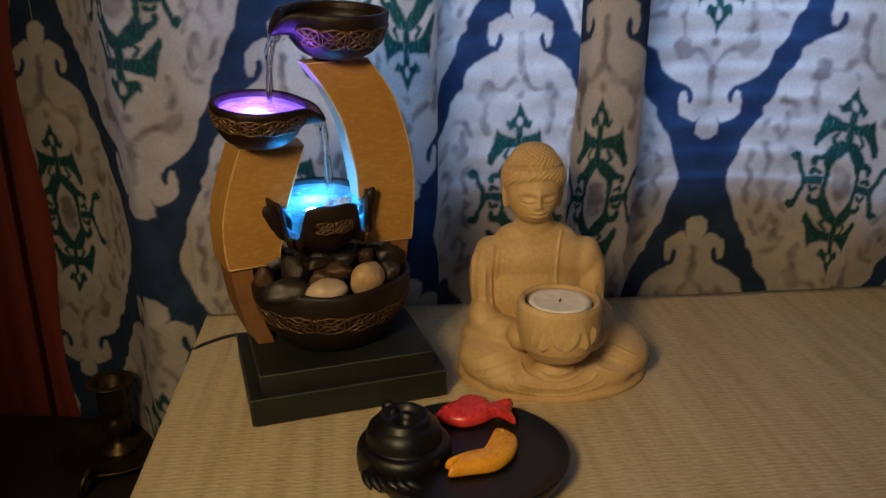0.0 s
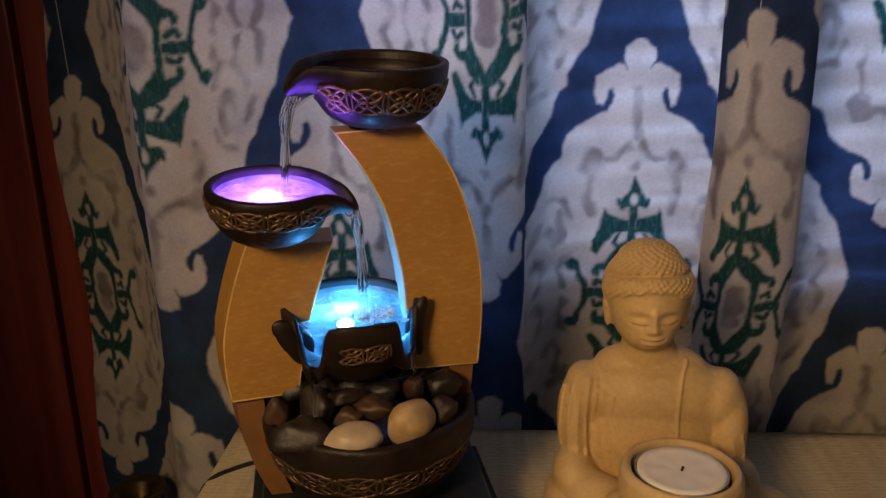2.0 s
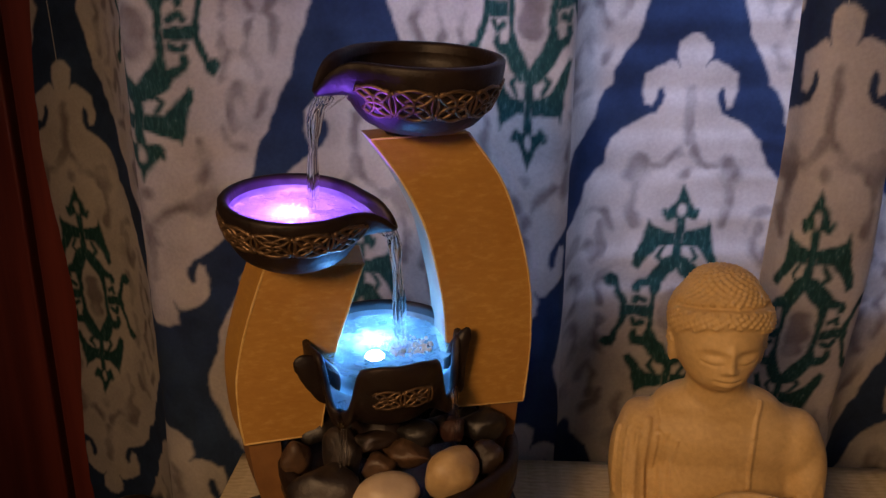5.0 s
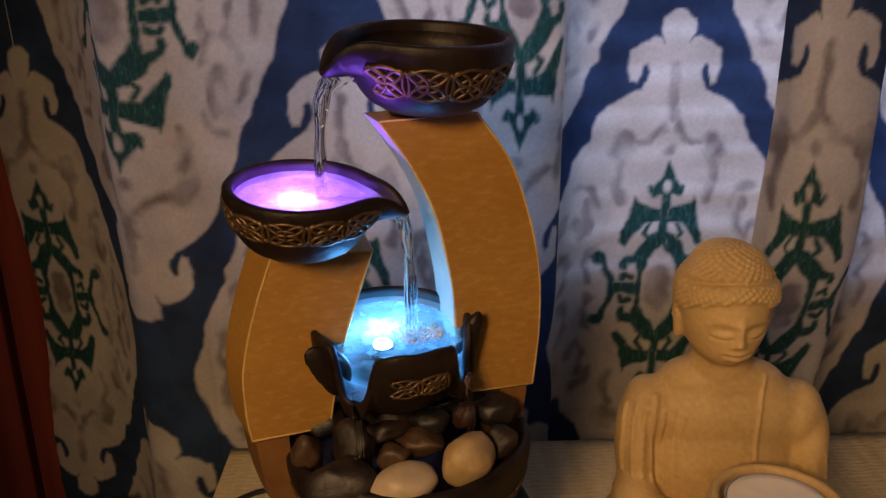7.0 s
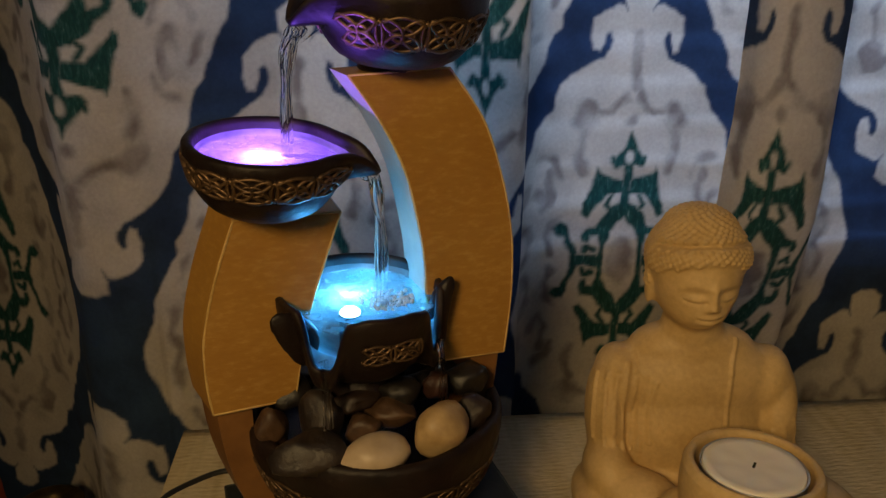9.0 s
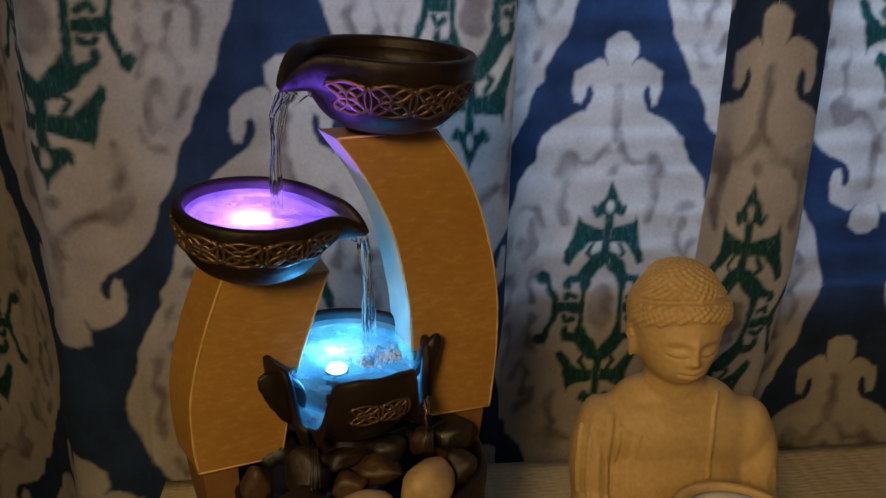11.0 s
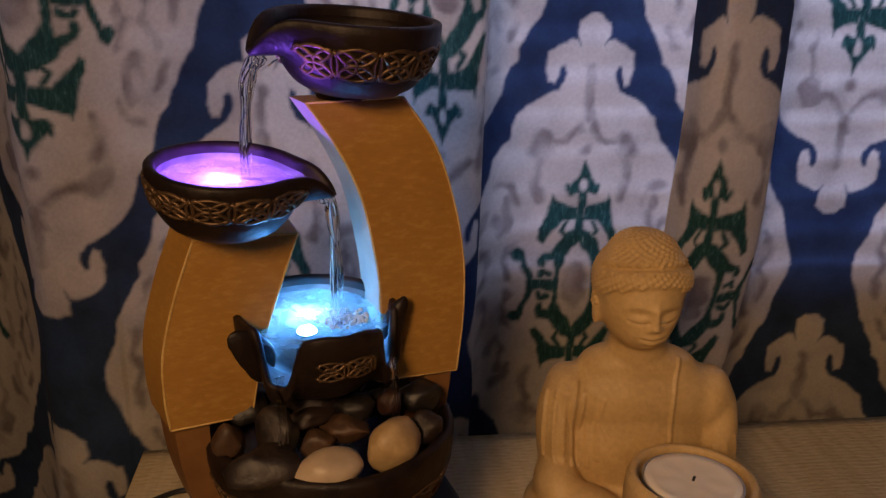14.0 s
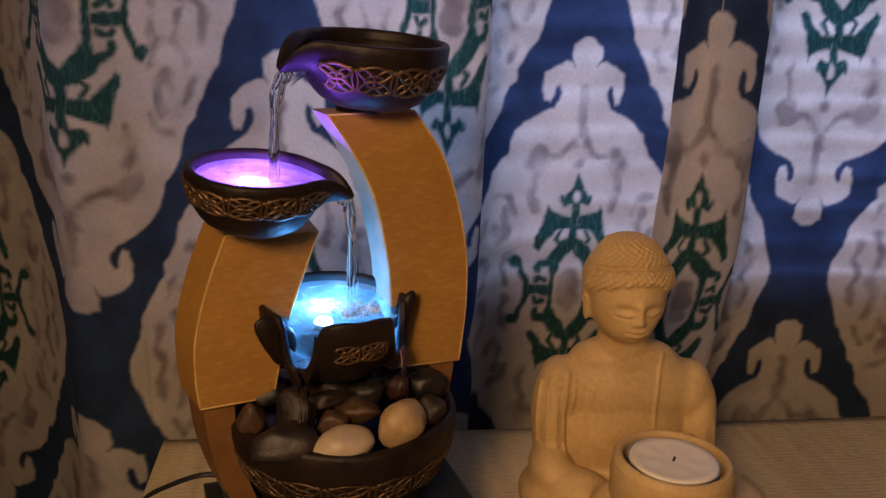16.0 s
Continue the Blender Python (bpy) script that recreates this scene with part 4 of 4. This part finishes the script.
def statue():
    b = bmesh.new()

    def e(x, y, z, sx, sy, sz, rx=0, ry=0, rz=0, n=24):
        ball(b, (x / 1000, y / 1000, z / 1000), (sx / 1000, sy / 1000, sz / 1000), (rx, ry, rz), n, max(8, n * 2 // 3))

    # plinth and crossed legs
    e(12, 6, 4, 77, 56, 13, 0, 0, 6)
    e(-31, -6, 21, 32, 34, 20, 0, 0, -14)
    e(57, 8, 21, 31, 36, 20, 0, 0, 16)
    e(8, 24, 24, 60, 34, 24)
    e(-12, -33, 15, 36, 16, 12, 0, 0, -4)
    e(36, -27, 15, 36, 16, 12, 0, 0, 14)
    e(10, -36, 14, 26, 13, 11)
    e(9, -36, 24, 16, 12, 9)
    # torso, shoulders, arms and sleeves
    e(0, 32, 60, 43, 26, 44)
    e(0, 32, 88, 45, 23, 27)
    e(-2, 31, 107, 32, 17, 12)
    for s in (-1, 1):
        e(s * 37, 31, 88, 13, 17, 18, 0, s * 12)
        e(s * 43, 27, 66, 11, 17, 32, -6, s * 5)
        e(2 + s * 45, 13, 44, 13, 20, 16, 0, s * 8)
        e(5 + s * 35, -5, 42, 22, 15, 11, 0, 0, s * 38)
        e(9 + s * 24, -28, 48, 13, 13, 12, 0, 0, s * 40)
        e(4 + s * 50, 12, 30, 15, 26, 12, 0, s * 10)
    # neck and head
    e(-4, 28, 119, 15.5, 14, 15)
    e(-6, 23, 147, 20.8, 22.5, 27)
    e(-5.5, 20.0, 135.5, 15.8, 18.5, 14.5)
    e(-6, 27, 156, 24.3, 25, 21)
    e(-6, 28, 170, 17, 18, 11)
    for s in (-1, 1):
        e(-6 + s * 21.2, 28, 141, 2.4, 4.6, 12)
    # melt the body together before the finer features go on
    rough_mesh = bpy.data.meshes.new("melted")
    b.to_mesh(rough_mesh)
    blank = new("melted", rough_mesh)
    mod = blank.modifiers.new("merge", "REMESH")
    mod.mode, mod.voxel_size = "VOXEL", 0.0016
    mod = blank.modifiers.new("soften", "SMOOTH")
    mod.factor, mod.iterations = 0.5, 14
    bpy.context.view_layer.update()
    melted = blank.evaluated_get(bpy.context.evaluated_depsgraph_get()).to_mesh()
    b.clear()
    b.from_mesh(melted)
    bpy.data.objects.remove(blank)
    bpy.data.meshes.remove(rough_mesh)
    for v in b.verts:
        v.co.z = max(v.co.z, 0.0004)
    near = [f for f in b.faces if f.calc_center_median().z > 0.121 and f.calc_center_median().y < 0.030]
    bmesh.ops.subdivide_edges(b, edges=list({q for f in near for q in f.edges}), cuts=2, use_grid_fill=True)
    b.normal_update()

    def dent(a, wa, c, wc):
        return math.exp(-(a / wa) ** 2 - (c / wc) ** 2)

    moves = []
    for v in b.verts:
        x, z = v.co.x * 1000 + 3.6, v.co.z * 1000
        if z < 121 or v.co.y > 0.030:
            continue
        side = abs(x)
        fade = max(0.0, min(1.0, (0.028 - v.co.y) / 0.008))
        d = -2.3 * dent(side - 8, 5.5, z - 144.2, 3.4) + 1.5 * dent(side - 8, 4.6, z - 142.4, 2.0)   # sockets and closed lids
        if 2.5 < side < 13.5:
            d -= 0.9 * math.exp(-((z - 140.2 - 0.035 * (side - 8) ** 2) / 0.7) ** 2)                # lash line
        d += 0.4 * math.exp(-((z - 148.6 + 0.03 * (side - 7) ** 2) / 1.3) ** 2) * (side < 16)        # brow
        d += 2.1 * math.exp(-(x / 2.2) ** 2) / (1 + math.exp(-(z - 137.6) * 2)) / (1 + math.exp((z - 149.5) * 0.9))
        d += 1.9 * dent(x, 2.7, z - 138.0, 2.0) + 0.6 * dent(side - 2.9, 1.4, z - 137.2, 1.5)        # nose
        d += 1.0 * dent(x, 5.0, z - 133.0, 1.2) + 1.1 * dent(x, 4.0, z - 129.7, 1.3) - 0.9 * dent(x, 4.5, z - 127.2, 1.2)
        if side < 7:
            d -= 1.0 * math.exp(-((z - 131.4 - 0.014 * x * x) / 0.7) ** 2)                           # mouth
        d += 1.2 / (1 + math.exp(-(z - 158.6 + 0.010 * x * x) / 0.4))                                # hair stands proud
        d -= 1.7 * math.exp(-((z - 167.2 + 0.006 * x * x) / 0.9) ** 2)                               # crease under the crown
        moves.append((v, v.normal * (d * fade / 1000)))
    for v, step in moves:
        v.co += step
    b.normal_update()
    tree = BVHTree.FromBMesh(b)
    core, b = b, bmesh.new()

    def front(x, z, sink=0.0):
        """The point on the front of the figure at x and z (mm), sunk by so many mm."""
        hit = tree.ray_cast(Vector((x / 1000, -0.2, z / 1000)), Vector((0, 1, 0)))[0]
        return (x / 1000, (hit.y if hit else 0.0) + sink / 1000, z / 1000)

    def ridge(points, r, sink=0.5, steps=6):
        run = []
        for x, z in spline(points, steps):
            p = front(x, z, sink)
            if run and abs(p[1] - run[-1][1]) > 0.0035:
                if len(run) > 2:
                    tube(run, r / 1000, b, 6)
                run = []
            run.append(p)
        if len(run) > 2:
            tube(run, r / 1000, b, 6)

    for k in range(7):
        x = -51 + 4.6 * k
        ridge([(x + 1.5, 101 - 2.5 * abs(k - 3)), (x, 86), (x - 0.6, 70), (x + 0.8, 54)], 1.7, 0.8)
    for k in range(4):
        x = 50 - 5 * k
        ridge([(x - 2, 74 - 3 * k), (x, 64 - 2 * k), (x + 0.5, 52)], 1.6, 0.8)
    # robe hems and folds
    ridge([(17, 114), (14.5, 105), (13, 90), (13, 72)], 1.3, 0.2)
    ridge([(-31, 105), (-28, 93), (-23, 80), (-17, 68)], 0.9, 0.5)
    for r, z in ((19, 33), (25, 28), (31, 22), (37, 16)):
        ridge([(8 + r * math.cos(math.pi * q / 8), z - 8 * math.sin(math.pi * q / 8)) for q in range(9)], 1.4, 0.6, 3)
    for s in (-1, 1):
        for k in range(3):
            ridge([(8 + s * (26 + 3 * k), 35 - 5 * k), (10 + s * 45, 34 - 7 * k), (11 + s * 62, 27 - 6 * k)], 1.3, 0.7)
    # fine hair curls, the hair line and the crease under the crown
    skull = Vector((-0.006, 0.027, 0.152))
    for k in range(1000):
        up = 1 - 1.45 * (k + 0.5) / 1000
        a = k * 2.39996
        flat = math.sqrt(1 - up * up)
        way = Vector((flat * math.cos(a), flat * math.sin(a), up))
        at = tree.ray_cast(skull + way * 0.06, -way)[0]
        if at is None:
            continue
        x, z = at.x * 1000 + 4, at.z * 1000
        if z < 140 or (at.y < 0.024 and z < 159.5 - 0.016 * x * x) or (at.y < 0.020 and abs(z - 167.2 + 0.006 * x * x) < 1.3):
            continue
        bead(b, at + way * 0.0001, 0.00125)
    # candle bowl held in the lap, hollow at the top
    lathe([(0.012, 0.036), (0.022, 0.039), (0.028, 0.048), (0.0305, 0.060), (0.0310, 0.070), (0.0303, 0.078), (0.0285, 0.0815), (0.0264, 0.0815), (0.0252, 0.0800), (0.0246, 0.074), (0.0244, 0.066), (0.010, 0.0655)], 64, b, (0.0097, -0.0364, 0))
    for k, (x, z, t) in enumerate(((-12, 60, 30), (-4, 63, -20), (5, 60, 35), (13, 62, -25), (-18, 63, 10), (19, 61, 20))):
        ball(b, (0.0097 + x / 1000, -0.0364 - math.sqrt(max(1, 30.2 ** 2 - x * x)) / 1000, z / 1000), (0.0045, 0.0006, 0.009), (0, t, 0), 12, 8)
    whole = bpy.data.meshes.new("core")
    core.to_mesh(whole)
    core.free()
    b.from_mesh(whole)
    bpy.data.meshes.remove(whole)
    return b


buddha = solid("seated_statue", statue(), BUDDHA, STATUE, "sand-coloured stone seated statue holding a candle bowl", "statue")
mod = buddha.modifiers.new("merge", "REMESH")
mod.mode, mod.voxel_size, mod.use_smooth_shade = "VOXEL", 0.0006, True
mod = buddha.modifiers.new("soften", "SMOOTH")
mod.factor, mod.iterations = 0.5, 1

candle = thing("tealight_candle", STATUE @ pose(0.0097, -0.0364, 0.0682) @ Matrix.Diagonal((1.09, 1.09, 1, 1)), "white unlit tealight candle in the statue's bowl", "candle")
part("cup", lathe([(0.018, 0.0), (0.0205, 0.0006), (0.0208, 0.002), (0.0211, 0.0108), (0.0213, 0.0112), (0.0209, 0.0113), (0.0205, 0.0108), (0.0203, 0.002), (0.004, 0.0012)], 64), ALU, candle, "thin aluminium cup")
part("wax", lathe([(0.0202, 0.0020), (0.0202, 0.0112), (0.0196, 0.0121), (0.0165, 0.0117), (0.0125, 0.0110), (0.0085, 0.0112), (0.0045, 0.0107), (0.001, 0.0107)], 56,
                  shape=lambda a, r, z: (r * math.cos(a), r * math.sin(a), z - (0.0006 * (z > 0.010) * (0.5 + 0.5 * math.sin(a * 7 + 1)) * math.exp(-((r - 0.0135) / 0.004) ** 2)))), WAX, candle, "dimpled white wax")
part("wick", tube([(0, 0, 0.0105), (0.0002, 0, 0.0115), (0.0006, 0.0003, 0.0128)], 0.0006, sides=8), WICK, candle, "short black wick")

# ---- black oval dish with pot and two fish ----
DISH = Matrix.Translation((0.080, 0.472, 0.0)) @ pose(0, 0, 0, 0, 0, 6)
dish = thing("ceramic_dish", DISH, "black ceramic oval dish with a small round pot", "dish")


def oval(rx, ry):
    return lambda a, r, z: (rx * r * math.cos(a), ry * r * math.sin(a), z)


part("plate", lathe([(0.80, 0.0), (0.88, 0.001), (0.97, 0.010), (1.0, 0.0165), (0.995, 0.0178), (0.975, 0.0175), (0.95, 0.0150), (0.80, 0.0138), (0.4, 0.0132), (0.02, 0.013)], 80, shape=oval(0.064, 0.060)), BLACK, dish, "shallow black plate")
pot = part("pot", lathe([(0.026, 0.0), (0.030, 0.001), (0.0325, 0.005), (0.0335, 0.012), (0.0330, 0.018), (0.0315, 0.0215), (0.0285, 0.0225), (0.0268, 0.0220), (0.0262, 0.0235), (0.0262, 0.0275), (0.0245, 0.0315), (0.0205, 0.0335), (0.0190, 0.0345),
                         (0.0185, 0.0368), (0.0165, 0.0380), (0.0140, 0.0375), (0.0128, 0.0345), (0.0115, 0.0335), (0.0095, 0.0345), (0.0075, 0.0340), (0.0065, 0.0310), (0.005, 0.028), (0.001, 0.0278)], 64,
                        shape=lambda a, r, z: (0.9 * r * (1 + 0.02 * math.cos(4 * a)) * math.cos(a), 0.9 * r * (1 + 0.02 * math.cos(4 * a)) * math.sin(a), 1.12 * z)), BLACK, dish, "round black pot with a stepped neck")
pot.location = (-0.041, 0.004, 0.0)
bm = bmesh.new()
for k in range(6):  # overlapping leaves that lie along the front of the rim
    a = math.pi * 1.22 + k * 0.17
    pts = spline([(0.0300 * math.cos(a), 0.0300 * math.sin(a), 0.016), (0.0345 * math.cos(a + 0.12), 0.0345 * math.sin(a + 0.12), 0.015), (0.0400 * math.cos(a + 0.34), 0.0400 * math.sin(a + 0.34), 0.012)], 6)
    tube(pts, [0.0006 + 0.0026 * math.sin(math.pi * q / (len(pts) - 1)) for q in range(len(pts))], bm, 8)
relief = part("leaf_relief", bm, BLACK, dish, "low relief leaves round the pot")
relief.location = (-0.041, 0.004, 0.0)
bm = ball(bmesh.new(), (-0.050, 0.019, 0.0395), (0.0052, 0.0045, 0.0048))
ball(bm, (-0.049, 0.016, 0.0365), (0.006, 0.005, 0.005))
part("knob", bm, BLACK, dish, "small raised knob")


def fish(outline, thick, material, m, label, eye, scales):
    """A flat-bottomed glazed fish: outline in mm along x and y, domed on top."""
    t = thing("ceramic_fish", m, label, "fish figurine", "ceramic fish on the dish")
    out = spline(mm(outline + outline[:1]), 6)[:-1]
    cx, cy = sum(p[0] for p in out) / len(out), sum(p[1] for p in out) / len(out)
    b = bmesh.new()
    rings = []
    for k, (s, z) in enumerate(((0.97, 0.0), (1.0, 0.0015), (0.98, thick * 0.55), (0.90, thick * 0.82), (0.72, thick * 0.96), (0.45, thick), (0.15, thick))):
        rings.append([b.verts.new((cx + (x - cx) * s, cy + (y - cy) * (s if k < 3 else s ** 1.3), z)) for x, y in out])
    n = len(out)
    for p, q in zip(rings, rings[1:]):
        for i in range(n):
            b.faces.new((p[i], p[(i + 1) % n], q[(i + 1) % n], q[i]))
    b.faces.new(rings[0][::-1])
    b.faces.new(rings[-1])
    part("body", b, material, t)
    b = bmesh.new()
    for x, y in scales:
        pts = [((x + 1.7 * math.cos(q)) / 1000, (y + 1.7 * math.sin(q)) / 1000, thick * 0.975) for q in [math.pi * 0.5 + math.pi * j / 6 for j in range(7)]]
        tube(pts, 0.0005, b, 5)
    part("scales", b, material, t, "raised glazed scales")["kind"] = "stuff"
    part("eye", ball(bmesh.new(), (eye[0] / 1000, eye[1] / 1000, thick * 0.92), (0.0017, 0.0017, 0.0011), u=12, v=8), material, t, "raised round eye")
    return t


fish([(-27, -2), (-22, 6), (-13, 11), (-9, 16), (2, 17), (8, 12), (13, 5), (18, 3.5), (26, 10), (27.5, 9), (25.5, 0), (27.5, -9), (26, -10), (18, -3), (12, -4), (6, -8), (-6, -12), (-18, -9)], 0.0085, RED_FISH,
     DISH @ pose(0.0075, 0.041, 0.0165, 8, -2, -3), "glossy red ceramic fish lying on the black dish", (-19, 1.5), [(x, y) for x in (-9, -4.5, 0, 4.5, 9) for y in (-4, 0, 4)])
fish([(-32, -13), (-29, -17), (-31, -22), (-18, -22), (-2, -21), (9, -14), (16, -5), (19, 6), (14, 15), (8, 17), (3, 10), (-2, 0), (-9, -9), (-20, -15)], 0.0085, ORANGE_FISH,
     DISH @ pose(0.014, 0.000, 0.0155, 3, 0, 6), "glossy orange curved ceramic fish lying on the black dish", (10, 10), [(-8, -16), (-3, -13), (2, -10), (6, -6), (9, -1), (1, -15), (6, -11), (11, -5)])

# crumb on the mat
solid("crumb", ball(bmesh.new(), (0, 0, 0), (0.0011, 0.0008, 0.0007), u=8, v=6), WICK, pose(0.311, 0.675, 0.0005), "tiny dark crumb on the straw mat", "crumb")

# ---- low dark cabinet with a brass candlestick ----
cabinet = thing("side_table", pose(-0.34, 0.62, 0), "low dark wooden side table beside the main table", "side table")
part("tabletop", box(-0.25, 0.135, -0.22, 0.205, -0.209, -0.184, 0.003), DARKWOOD, cabinet, "", False)
for x in (-0.22, 0.10):
    for y in (-0.19, 0.13):
        part("leg", box(x - 0.02, x + 0.02, y - 0.02, y + 0.02, -0.72, -0.209, 0.002), DARKWOOD, cabinet, "", False)
stick = thing("chamber_candlestick", pose(-0.297, 0.757, -0.184), "tarnished brass chamber candlestick with a saucer base", "candlestick")
part("saucer", lathe([(0.030, 0.0), (0.040, 0.001), (0.060, 0.008), (0.064, 0.013), (0.0625, 0.0137), (0.056, 0.009), (0.036, 0.0045), (0.004, 0.004)], 64), BRASS, stick)
part("stem", lathe([(r, 0.0005 + 0.875 * z) for r, z in ((0.022, 0.004), (0.020, 0.009), (0.011, 0.014), (0.009, 0.022), (0.013, 0.030), (0.015, 0.038), (0.011, 0.046), (0.009, 0.052), (0.013, 0.058), (0.0155, 0.064), (0.0150, 0.086), (0.017, 0.090), (0.024, 0.094), (0.0245, 0.096), (0.0235, 0.0965), (0.013, 0.094), (0.012, 0.070), (0.002, 0.069))], 48), BRASS, stick, "turned brass stem with a flared socket")
part("ring_handle", tube([(0.004 * math.sin(2 * math.pi * q / 24), -0.076 + 0.012 * math.cos(2 * math.pi * q / 24), 0.013 + 0.013 * math.sin(2 * math.pi * q / 24)) for q in range(24)], 0.0032, sides=8, closed=True), BRASS, stick, "small brass ring handle")
bm = bmesh.new()
g = [[bm.verts.new((-0.40 + 0.13 * i / 20, 0.47 + 0.13 * j / 20, -0.169 + 0.010 * math.sin(i * 0.7) * math.cos(j * 0.5) + 0.035 * math.exp(-((i - 9) ** 2 + (j - 9) ** 2) / 60))) for j in range(21)] for i in range(21)]
for i in range(20):
    for j in range(20):
        bm.faces.new((g[i][j], g[i + 1][j], g[i + 1][j + 1], g[i][j + 1]))
napkin = solid("folded_cloth", bm, LINEN, Matrix(), "crumpled grey-white cloth on the side table", "cloth")
napkin.modifiers.new("thickness", "SOLIDIFY").thickness = 0.003
